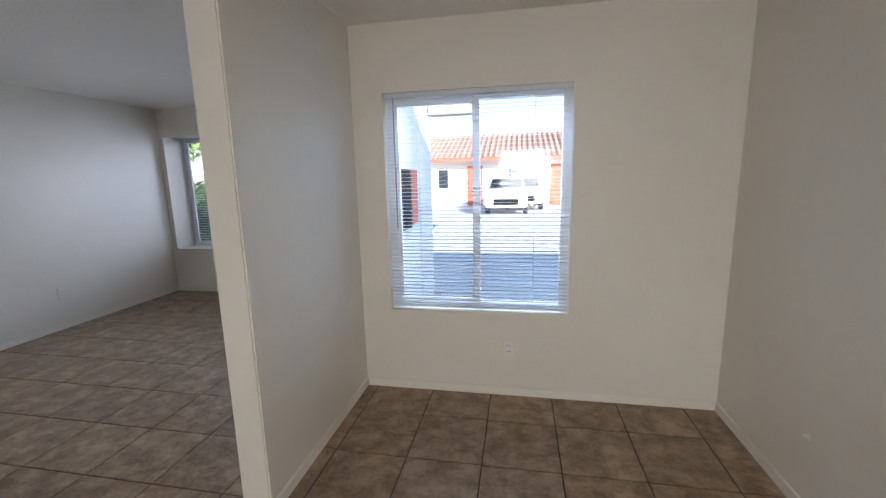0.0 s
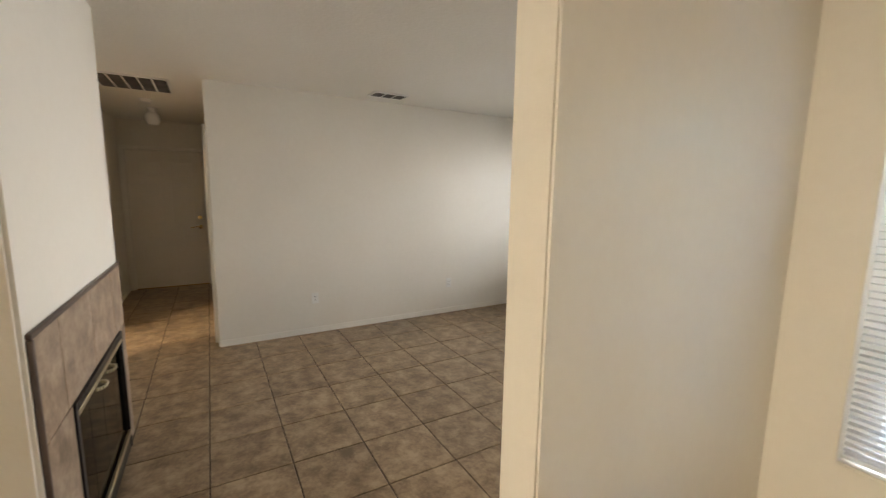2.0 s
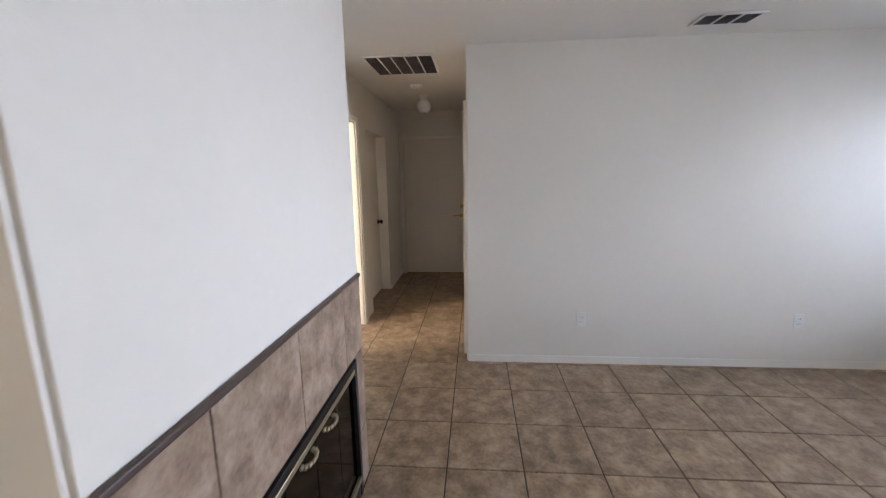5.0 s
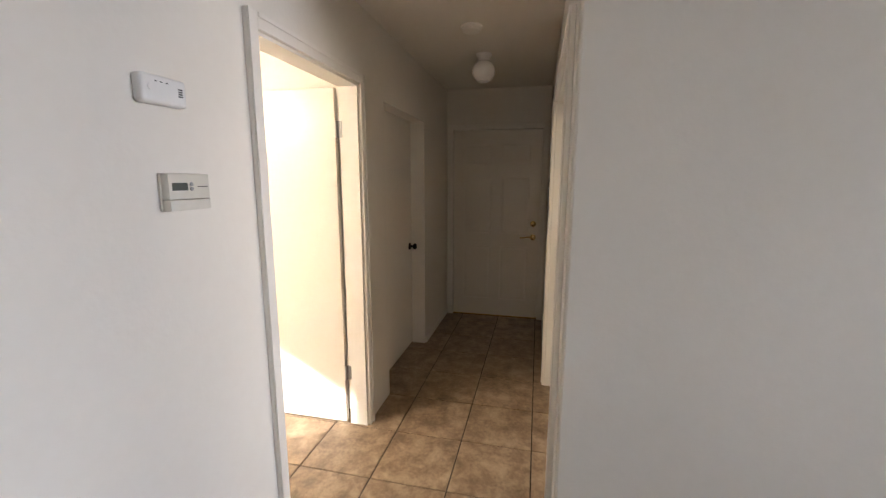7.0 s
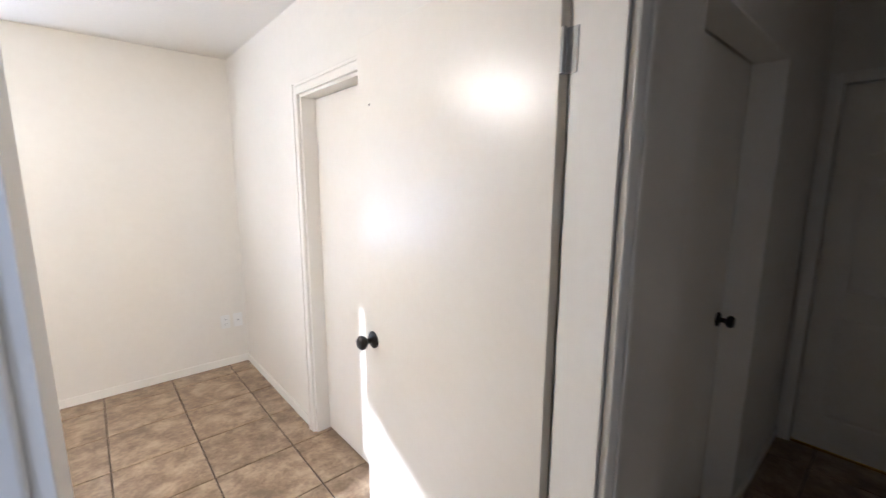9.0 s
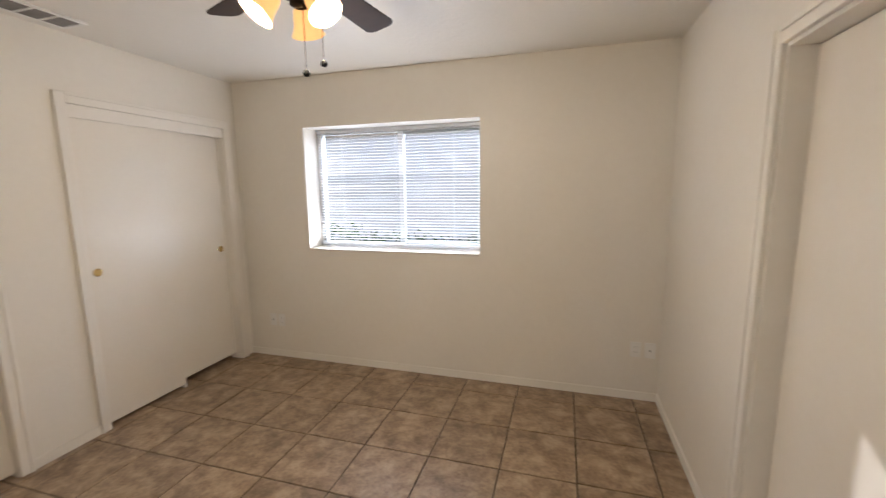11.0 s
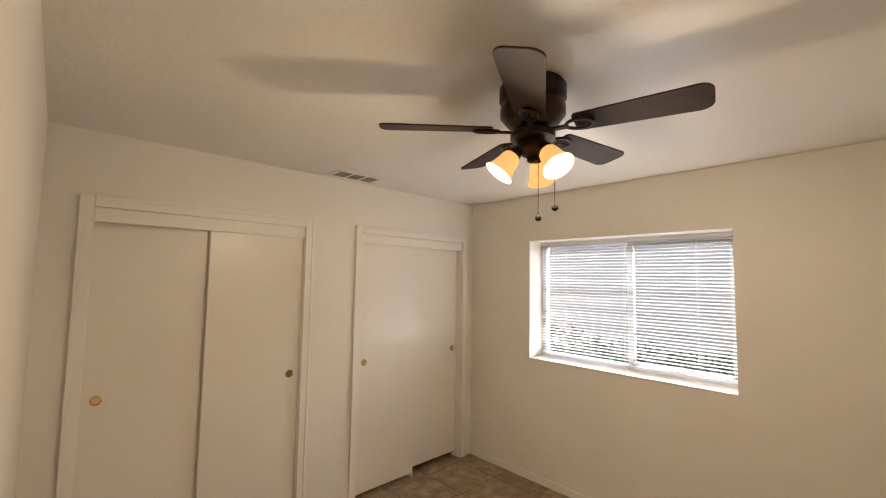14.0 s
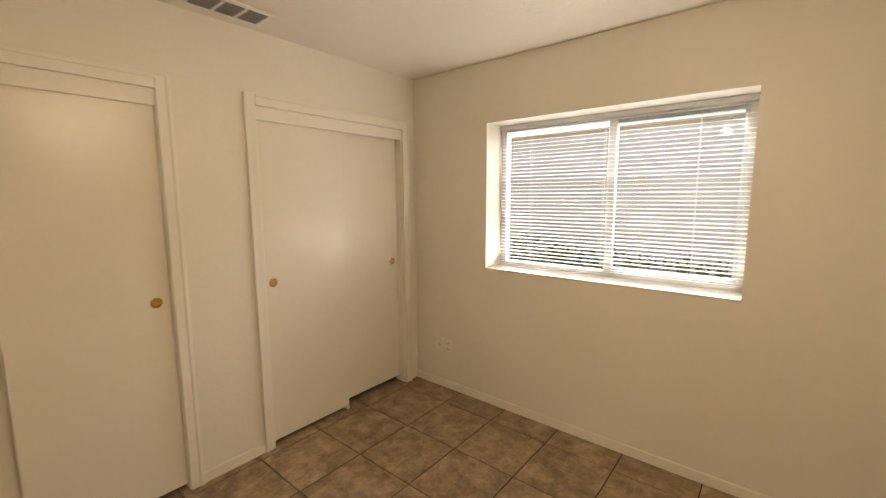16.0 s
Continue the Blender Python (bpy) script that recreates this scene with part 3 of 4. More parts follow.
def closet(y0, y1, front_first, name):
    """Sliding doors in the east wall, y0 the northern edge of the opening."""
    c = thing(name, (X_BE, (y0 + y1) / 2, 0), "two plain cream sliding closet doors, closed", "closet", "closets in the bedroom")
    mid = (y0 + y1) / 2
    for k, (a, b) in enumerate(((y0 - 0.004, mid - 0.015), (mid + 0.02, y1 + 0.004))):
        front = (k == 0) == front_first
        xa = X_BE + (0.022 if front else 0.062)
        zb = 0.024 if k == 0 or not front_first else 0.05
        lf = part("door", box(xa, xa + 0.033, a, b, zb, 2.03, bevel=0.0015), DOOR, c)
        yp = a - 0.062 if k == 0 else b + 0.062
        cup = part("finger_pull", turned([(0.026, 0.0), (0.026, -0.003), (0.022, -0.004), (0.020, -0.001), (0.006, -0.0005)], (xa, yp, 1.035), "x", 24), BRASS, lf, "round brass finger pull")
    part("floor_guide", box(X_BE + 0.012, X_BE + 0.105, mid - 0.012, mid + 0.012, 0, 0.03, bevel=0.003), PLASTIC, c)
    part("valance", box(X_BE + 0.002, X_BE + 0.016, y1, y0, 1.985, 2.062, bevel=0.002), TRIM, c)
    for yy in (y0, y1):
        s = -1 if yy == y0 else 1
        part("side_jamb", box(X_BE, X_BE + 0.11, yy, yy + s * 0.003, 0, 2.062), TRIM, c)
    casing_y(y1, y0, 2.062, X_BE, -1, "cream painted casing round the closet doors", w=0.062)
    return c


closet(-0.48, -1.64, False, "sliding_closet")
closet(-2.115, -3.27, True, "sliding_closet")

# ---- fireplace ----
fp = thing("fireplace", (-2.2, CY, 0), "tiled fireplace surround with dark glass doors and brass trim", "fireplace")
TY = CY + 0.010
part("mortar_bed", boxes((CX0 + 0.002, FX0, CY, CY + 0.006, 0, 1.06), (FX1, -1.515, CY, CY + 0.006, 0, 1.06), (FX0, FX1, CY, CY + 0.006, FZ, 1.06)), GROUT, fp)
g = 0.0025
cols = [CX0 + 0.003, -2.64, -2.197, -1.762, -1.515]
for a, b in zip(cols, cols[1:]):
    lo = FZ + 0.0 if a > FX0 - 0.2 and b < FX1 + 0.2 else 0.71
    part("tile", box(a + g, b - g, CY + 0.002, TY, 0.705 + g, 1.06 - g, bevel=0.0015), FTILE, fp)
for a, b in ((cols[0], FX0), (FX1, cols[-1])):
    for za, zb in ((0.002, 0.30), (0.30, 0.705)):
        part("tile", box(a + g, b - g, CY + 0.002, TY, za + g, zb - g, bevel=0.0015), FTILE, fp)
part("cap", box(CX0, -1.497, CY, CY + 0.017, 1.06, 1.080, bevel=0.005, seg=3), CAP, fp, "dark brown bullnose cap tiles")
part("edge_cap", box(-1.515, -1.497, CY, CY + 0.017, 0.002, 1.060, bevel=0.005, seg=3), CAP, fp)
part("firebox", boxes((FX0, FX1, -0.05, -0.03, 0, FZ), (FX0, FX0 + 0.01, -0.03, CY - 0.02, 0, FZ), (FX1 - 0.01, FX1, -0.03, CY - 0.02, 0, FZ), (FX0, FX1, -0.03, CY - 0.02, 0, 0.02)), SOOT, fp)
FY = CY + 0.006
part("door_frame", boxes((FX0, FX0 + 0.03, FY - 0.03, FY + 0.012, 0, FZ), (FX1 - 0.03, FX1, FY - 0.03, FY + 0.012, 0, FZ), (FX0 + 0.03, FX1 - 0.03, FY - 0.03, FY + 0.012, FZ - 0.035, FZ), (FX0 + 0.03, FX1 - 0.03, FY - 0.03, FY + 0.008, 0, 0.085), bevel=0.002), BLACK, fp)
part("brass_rail", box(FX0 + 0.03, FX1 - 0.03, FY, FY + 0.016, 0.085, 0.110, bevel=0.003), CHAMP, fp, "brass lower rail")
part("brass_rail", box(FX0 + 0.03, FX1 - 0.03, FY - 0.004, FY + 0.012, FZ - 0.060, FZ - 0.035, bevel=0.003), CHAMP, fp, "brass upper rail")
fm = (FX0 + FX1) / 2
for a, b in ((FX0 + 0.03, (FX0 + fm) / 2), ((FX0 + fm) / 2, fm), (fm, (FX1 + fm) / 2), ((FX1 + fm) / 2, FX1 - 0.03)):
    part("glass_door", box(a + 0.002, b - 0.002, FY - 0.012, FY - 0.006, 0.112, FZ - 0.062, bevel=0.001), SMOKED, fp)
for xx in (fm - 0.10, fm + 0.10):
    bm = bmesh.new()
    for k in range(8):
        a = math.pi * k / 7
        bx(bm, xx - 0.045 * math.cos(a) - 0.011, xx - 0.045 * math.cos(a) + 0.011, FY + 0.004 + 0.026 * math.sin(a), FY + 0.014 + 0.026 * math.sin(a), FZ - 0.088, FZ - 0.074, bevel=0.003)
    part("handle", bm, CHAMP, fp, "small arched brass handle")

# ---- vents, detectors and switches ----


def outlet(at, axis, sign, kind="outlet", label="white duplex wall outlet"):
    """A wall plate facing along the axis with its two sockets."""
    o = thing("wall_outlet" if kind == "outlet" else "cable_plate", at, label, "outlet" if kind == "outlet" else "wall plate", "wall plates")

    def b(u0, u1, d0, d1, z0, z1, bev):
        x, y, z = at
        d0, d1 = sign * d0, sign * d1
        return box(x + d0, x + d1, y + u0, y + u1, z + z0, z + z1, bevel=bev) if axis == "x" else box(x + u0, x + u1, y + d0, y + d1, z + z0, z + z1, bevel=bev)

    part("plate", b(-0.035, 0.035, 0, 0.005, -0.057, 0.057, 0.002), PLASTIC, o)
    if kind == "outlet":
        for dz in (-0.02, 0.02):
            s = part("socket", b(-0.017, 0.017, 0.005, 0.0075, dz - 0.014, dz + 0.014, 0.002), PLASTIC, o)
            for u in (-0.007, 0.007):
                part("slot", b(u - 0.0015, u + 0.0015, 0.0075, 0.0078, dz - 0.004, dz + 0.006, 0), DARK, s)
    else:
        part("jack", b(-0.006, 0.006, 0.005, 0.011, -0.006, 0.006, 0.001), STEEL, o)
    return o


outlet((0.475, Y_NOOK, 0.34), "y", -1)
cj = thing("cable_jack", (X_E, 2.00, 0.35), "small round white cable jack on the nook wall", "cable jack")
part("rose", turned([(0.017, 0), (0.016, -0.004), (0.010, -0.006)], (X_E, 2.0, 0.35), "x", 18), PLASTIC, cj)
part("pin", turned([(0.007, -0.006), (0.006, -0.016), (0.002, -0.017)], (X_E, 2.0, 0.35), "x", 12), PLASTIC, cj)
outlet((X_LIVW, 1.84, 0.375), "x", 1)
outlet((X_LIVW, 3.48, 0.38), "x", 1)
outlet((-1.99, Y_BS, 0.35), "y", 1)
outlet((-1.90, Y_BS, 0.35), "y", 1, "cable", "blank cream cable plate beside an outlet")
outlet((-4.99, Y_BS, 0.378), "y", 1)
outlet((-5.085, Y_BS, 0.378), "y", 1, "cable", "white cable plate beside an outlet")


def register(x0, x1, y0, y1, name, label, cells, along):
    """A white ceiling grille: frame, dark backing, bars between its cells."""
    r = thing(name, ((x0 + x1) / 2, (y0 + y1) / 2, H), label, "ceiling vent")
    t, z0, z1 = 0.022, H - 0.012, H
    part("backing", box(x0 + t, x1 - t, y0 + t, y1 - t, H - 0.003, H - 0.0005), DARK, r)
    part("frame", boxes((x0, x0 + t, y0, y1, z0, z1), (x1 - t, x1, y0, y1, z0, z1), (x0 + t, x1 - t, y0, y0 + t, z0, z1), (x0 + t, x1 - t, y1 - t, y1, z0, z1), bevel=0.003), PLASTIC, r)
    lo, hi = (y0 + t, y1 - t) if along == "y" else (x0 + t, x1 - t)
    for k in range(1, cells):
        p = lo + (hi - lo) * k / cells
        part("bar", box(x0 + t, x1 - t, p - 0.006, p + 0.006, z0, H - 0.003) if along == "y" else box(p - 0.006, p + 0.006, y0 + t, y1 - t, z0, H - 0.003), PLASTIC, r)
    n = int((x1 - x0 - 2 * t) / 0.016) if along == "y" else int((y1 - y0 - 2 * t) / 0.016)
    for k in range(n):
        if along == "y":
            p = x0 + t + (k + 0.5) * (x1 - x0 - 2 * t) / n
            bm = box(-0.0055, 0.0055, y0 + t, y1 - t, -0.0006, 0.0006)
            move(bm, Matrix.Translation((p, 0, H - 0.007)) @ Matrix.Rotation(radians(38), 4, "Y"))
        else:
            p = y0 + t + (k + 0.5) * (y1 - y0 - 2 * t) / n
            bm = box(x0 + t, x1 - t, -0.0055, 0.0055, -0.0006, 0.0006)
            move(bm, Matrix.Translation((0, p, H - 0.007)) @ Matrix.Rotation(radians(38), 4, "X"))
        part("slat", bm, FILTER, r, smooth=False)
    return r


register(-5.01, -4.40, 0.09, 0.67, "return_air_grille", "large white return air grille in the hall ceiling", 5, "y")
register(-4.00, -3.79, 2.37, 2.74, "ceiling_register", "small white ceiling register with dark slots", 3, "y")
register(-1.92, -1.73, -2.12, -1.75, "ceiling_register", "small white ceiling register above the closets", 3, "y")

sd = thing("smoke_detector", (-5.52, 0.38, H), "round white smoke detector on the hall ceiling", "smoke detector")
part("base", turned([(0.068, 0), (0.068, -0.010), (0.060, -0.014)], (-5.52, 0.38, H), n=32), PLASTIC, sd)
part("cover", turned([(0.058, -0.014), (0.054, -0.030), (0.040, -0.036), (0.004, -0.037)], (-5.52, 0.38, H), n=32), PLASTIC, sd)
gl = thing("ceiling_light", (-6.10, 0.382, H), "unlit white glass globe light on the hall ceiling", "ceiling light")
part("base", turned([(0.060, 0), (0.060, -0.012), (0.045, -0.03), (0.045, -0.045)], (-6.10, 0.382, H), n=28), PLASTIC, gl)
part("globe", turned([(0.042, -0.045)] + [(0.085 * math.sin(a), -0.125 - 0.085 * -math.cos(a) * -1) for a in [0.55 + k * 0.205 for k in range(13)]], (-6.10, 0.382, H), n=32), OPAL, gl, "white opal glass globe")

co = thing("carbon_monoxide_alarm", (-3.739, Y_HS, 1.755), "white rounded plug-in alarm on the wall above the thermostat", "alarm")
part("body", box(-3.814, -3.680, Y_HS, Y_HS + 0.036, 1.718, 1.790, bevel=0.010, seg=3), PLASTIC, co)
part("test_button", turned([(0.009, 0), (0.009, 0.003), (0.002, 0.0035)], (-3.702, Y_HS + 0.036, 1.757), "y", 16), PLASTIC, co)
for k in range(3):
    part("indicator", box(-3.722 - k * 0.016, -3.716 - k * 0.016, Y_HS + 0.0355, Y_HS + 0.0372, 1.772, 1.774), DARK, co)
for k in range(4):
    part("speaker_slot", box(-3.798, -3.785, Y_HS + 0.0355, Y_HS + 0.0372, 1.745 + k * 0.006, 1.748 + k * 0.006), DARK, co)
th = thing("thermostat", (-3.779, Y_HS, 1.49), "beige wall thermostat with a small grey display", "thermostat")
part("back", box(-3.864, -3.722, Y_HS, Y_HS + 0.010, 1.440, 1.544, bevel=0.003), BEIGE, th)
part("body", box(-3.862, -3.724, Y_HS + 0.010, Y_HS + 0.036, 1.4725, 1.542, bevel=0.003, seg=2), BEIGE, th)
part("flap", box(-3.862, -3.724, Y_HS + 0.010, Y_HS + 0.037, 1.442, 1.4715, bevel=0.003, seg=2), BEIGE, th)
part("display", box(-3.784, -3.734, Y_HS + 0.0355, Y_HS + 0.037, 1.497, 1.518), LCD, th, "dark grey display")
for k in range(2):
    part("button", turned([(0.006, 0), (0.005, 0.003)], (-3.797, Y_HS + 0.036, 1.501 + 0.013 * k), "y", 12), STEEL, th)
part("label_bar", box(-3.854, -3.819, Y_HS + 0.0355, Y_HS + 0.0366, 1.506, 1.508), DARK, th)
pn = thing("electrical_panel", (-6.38, Y_HN, 1.5), "grey steel breaker panel in the hall wall", "electrical panel")
part("frame", box(-6.545, -6.225, Y_HN - 0.010, Y_HN, 1.205, 1.780, bevel=0.003), STEEL, pn)
part("door", box(-6.515, -6.255, Y_HN - 0.016, Y_HN - 0.010, 1.240, 1.745, bevel=0.003), STEEL, pn)
part("latch", box(-6.275, -6.262, Y_HN - 0.022, Y_HN - 0.016, 1.47, 1.53, bevel=0.002), BLACK, pn)

# ---- ceiling fan ----
fan = thing("ceiling_fan", FAN, "dark bronze five-blade ceiling fan with three lit amber shades", "ceiling fan")
part("motor_housing", turned([(0.118, 0), (0.128, -0.014), (0.128, -0.062), (0.114, -0.074), (0.124, -0.090), (0.124, -0.125), (0.096, -0.160), (0.06, -0.178), (0.055, -0.182)], FAN, n=40), BRONZE, fan)
part("rotor_hub", turned([(0.070, -0.180), (0.085, -0.190), (0.085, -0.214), (0.06, -0.224)], FAN, n=32), BRONZE, fan)
part("light_kit", turned([(0.05, -0.222), (0.058, -0.236), (0.058, -0.258), (0.040, -0.278), (0.022, -0.286), (0.022, -0.300), (0.010, -0.306)], FAN, n=28), BRONZE, fan)
BZ0 = FAN.z - 0.182
for k in range(5):
    a = radians(48.5 + 72 * k)
    turn = Matrix.Translation((FAN.x, FAN.y, BZ0)) @ Matrix.Rotation(a, 4, "Z")
    bm = bmesh.new()
    pts = [(0.160, -0.042), (0.170, -0.054)]
    for cu, cv, a0 in ((0.547, -0.030, -90), (0.547, 0.030, 0)):
        pts += [(cu + 0.040 * math.cos(radians(a0 + 15 * q)), cv + 0.040 * math.sin(radians(a0 + 15 * q))) for q in range(7)]
    pts += [(0.170, 0.054), (0.160, 0.042)]
    f = bm.faces.new([bm.verts.new((u, v, 0)) for u, v in pts])
    r = bmesh.ops.extrude_face_region(bm, geom=[f])
    bmesh.ops.translate(bm, vec=(0, 0, 0.006), verts=[v for v in r["geom"] if isinstance(v, bmesh.types.BMVert)])
    move(bm, turn @ Matrix.Rotation(radians(-12), 4, "X"))
    bl = part("blade", bm, BLADE, fan, smooth=False)
    bm = boxes((0.07, 0.14, -0.012, 0.012, -0.012, -0.002), bevel=0.003)
    ring(bm, (0.178, 0, -0.005), 0.048, 0.030, 0.0065)
    ring(bm, (0.186, 0, -0.005), 0.020, 0.013, 0.0045)
    move(bm, turn @ Matrix.Rotation(radians(-12), 4, "X"))
    part("blade_iron", bm, BRONZE, bl, "scrolled bronze blade iron")
SHADE_AZ = (48, 168, 288)
for k, deg in enumerate(SHADE_AZ):
    a = radians(deg)
    tilt = Matrix.Translation((FAN.x + 0.042 * math.cos(a), FAN.y + 0.042 * math.sin(a), FAN.z - 0.236)) @ Matrix.Rotation(a, 4, "Z") @ Matrix.Rotation(radians(-38), 4, "Y")
    arm = part("lamp_arm", move(turned([(0.012, 0.03), (0.012, -0.03), (0.026, -0.034), (0.028, -0.055), (0.020, -0.058)], (0, 0, 0), n=16), tilt), BRONZE, fan)
    bm = bmesh.new()
    rings = [(0.025, -0.050), (0.034, -0.060), (0.039, -0.080), (0.043, -0.106), (0.050, -0.128), (0.060, -0.144)]
    rows = []
    for r0, h0 in rings + [(r1 - 0.003, h1) for r1, h1 in rings[::-1]]:
        rows.append([bm.verts.new((r0 * math.cos(q * math.pi / 14), r0 * math.sin(q * math.pi / 14), h0)) for q in range(28)])
    for ra, rb in zip(rows, rows[1:]):
        for q in range(28):
            bm.faces.new((ra[q], ra[(q + 1) % 28], rb[(q + 1) % 28], rb[q]))
    part("shade", move(bm, tilt), SHADE, arm, "lit amber bell glass shade")
    part("bulb", move(turned([(0.012, -0.058), (0.014, -0.075), (0.026, -0.100), (0.028, -0.115), (0.020, -0.124), (0.004, -0.128)], (0, 0, 0), n=20), tilt), BULB, arm)
    lamp("fan_lamp", "POINT", 20, Matrix.Translation(tilt @ Vector((0, 0, -0.139))), (1, 0.80, 0.55), radius=0.03)
for dx, dy, ln in ((-0.025, 0.0, 0.24), (-0.068, -0.045, 0.20)):
    ch = part("pull_chain", turned([(0.0015, 0), (0.0015, -ln)], (FAN.x + dx, FAN.y + dy, FAN.z - 0.272), n=6), BRONZE, fan)
    part("chain_ball", turned([(0.012 * math.sin(q * math.pi / 8) + 0.0005, -0.012 * math.cos(q * math.pi / 8) * -1) for q in range(9)][::-1], (FAN.x + dx, FAN.y + dy, FAN.z - 0.282 - ln), n=14), DARK, ch)

# assumed kitchen lamp housing, unseen behind the nook
kl = thing("ceiling_light", (0.6, -1.5, H), "white housing of an assumed ceiling lamp in the unseen kitchen", "ceiling light")
part("housing", box(0.1, 1.1, -1.75, -1.25, H - 0.05, H, bevel=0.01), PLASTIC, kl)

# ---- outside ----
GZ = -0.15
structure("ground", box(-400, 400, -400, 400, GZ - 0.3, GZ), GROUND, "dry pale ground reaching the horizon")
# first box is an unseen pale strip, added to bounce light on the yard wall
structure("pavement", boxes((-7, 2, -6.0, -3.6, GZ, GZ + 0.02), (-2.2, 14, 5.6, 14.0, GZ, GZ + 0.02), (-14, 14, 14.0, 23.0, GZ, GZ + 0.02), (-0.54, 14, 2.95, 5.6, GZ, GZ + 0.02)), CONCRETE, "pale concrete drive and court, and an added light-bouncing yard strip")
whole("lawn_strip", box(-9, -2.2, 6.2, 13.8, GZ, GZ + 0.05), GRASS, "patch of green lawn beside the drive", "lawn", kind="stuff")

# unseen flat roof sized to cast the house's shadow; wing wall beside the drive
structure("roof", boxes((-7.8, 2.3, -3.85, 3.25, H + 0.16, H + 0.34), (-7.8, -0.3, 3.25, 5.5, H + 0.16, H + 0.34)), ROOF)
# unseen wall and roof added to the east, keeping the near court in shadow
structure("wall_sun_block", box(1.94, 11, -3.5, 2.93, GZ, 2.55), STUCCO)
structure("roof_next_unit", box(2.31, 11.3, -3.85, 3.25, H + 0.16, H + 0.34), ROOF)
structure("wall_wing_cladding", box(-0.553, -0.540, 2.94, 5.16, GZ, 2.6), STUCCO)
vt = thing("wall_vent", (-0.54, 3.95, 1.3), "dark louvred vent with a red side panel on the outer wall", "wall vent")
part("louvre_box", box(-0.540, -0.50, 3.72, 4.02, 1.02, 1.58, bevel=0.004), DARK, vt)
part("side_panel", box(-0.540, -0.505, 4.05, 4.30, 1.04, 1.58, bevel=0.004), RED, vt, "red painted panel")
pb = thing("porch_beam", (-0.1, 5.2, 2.3), "tan stucco porch beam under the eave", "beam")
part("beam", box(-0.53, 0.02, 5.0, 5.2, 2.22, 2.62, bevel=0.01), TAN, pb)


def clay_house(x0, x1, y, name):
    h = thing(name, ((x0 + x1) / 2, y, GZ), "white stucco house with a clay tile roof and red garage doors", "house")
    part("wall", box(x0, x1, y, y + 8, GZ, GZ + 2.7), STUCCO, h)
    bm = bmesh.new()
    v = [bm.verts.new(p) for p in ((x0 - 0.6, y - 0.7, GZ + 2.55), (x1 + 0.6, y - 0.7, GZ + 2.55), (x1 + 0.6, y + 4, GZ + 4.2), (x0 - 0.6, y + 4, GZ + 4.2), (x1 + 0.6, y + 8.7, GZ + 2.55), (x0 - 0.6, y + 8.7, GZ + 2.55))]
    for i in ((0, 1, 2, 3), (3, 2, 4, 5), (0, 3, 5), (1, 4, 2), (0, 5, 4, 1)):
        bm.faces.new([v[k] for k in i])
    rf = part("roof", bm, ROOF, h, smooth=False)
    bm = bmesh.new()
    n = int((x1 - x0 + 1.2) / 0.3)
    for k in range(n):
        p = x0 - 0.6 + (k + 0.5) * (x1 - x0 + 1.2) / n
        mm = Matrix.Translation((p, y + 1.65, GZ + 3.40)) @ Matrix.Rotation(math.atan2(1.65, 4.7), 4, "X")
        bmesh.ops.create_cone(bm, segments=6, radius1=0.09, radius2=0.09, depth=5.05, matrix=mm @ Matrix.Rotation(radians(90), 4, "X"))
    part("roof_tile_rows", bm, ROOF, rf)
    part("fascia", box(x0 - 0.6, x1 + 0.6, y - 0.74, y - 0.70, GZ + 2.42, GZ + 2.6), RED, h)
    return h


h = clay_house(-9, 9, 23.0, "house")
for a, b in ((-2.3, -1.45), (2.15, 4.6)):
    dd = part("garage_door", box(a, b, 22.95, 23.0, GZ, GZ + 2.2), RED, h, "red garage door")
    for k in range(4):
        part("door_panel", box(a + 0.05, b - 0.05, 22.93, 22.95, GZ + 0.06 + k * 0.54, GZ + 0.54 + k * 0.54, bevel=0.01), RED, dd)
for a, b in ((-4.0, -3.3), (-0.15, 0.7), (-7, -5.4)):
    w = part("window", box(a, b, 22.94, 22.99, GZ + 0.95, GZ + 2.1), VINYL, h)
    part("pane", box(a + 0.08, b - 0.08, 22.92, 22.94, GZ + 1.03, GZ + 2.02), CARGLASS, w)


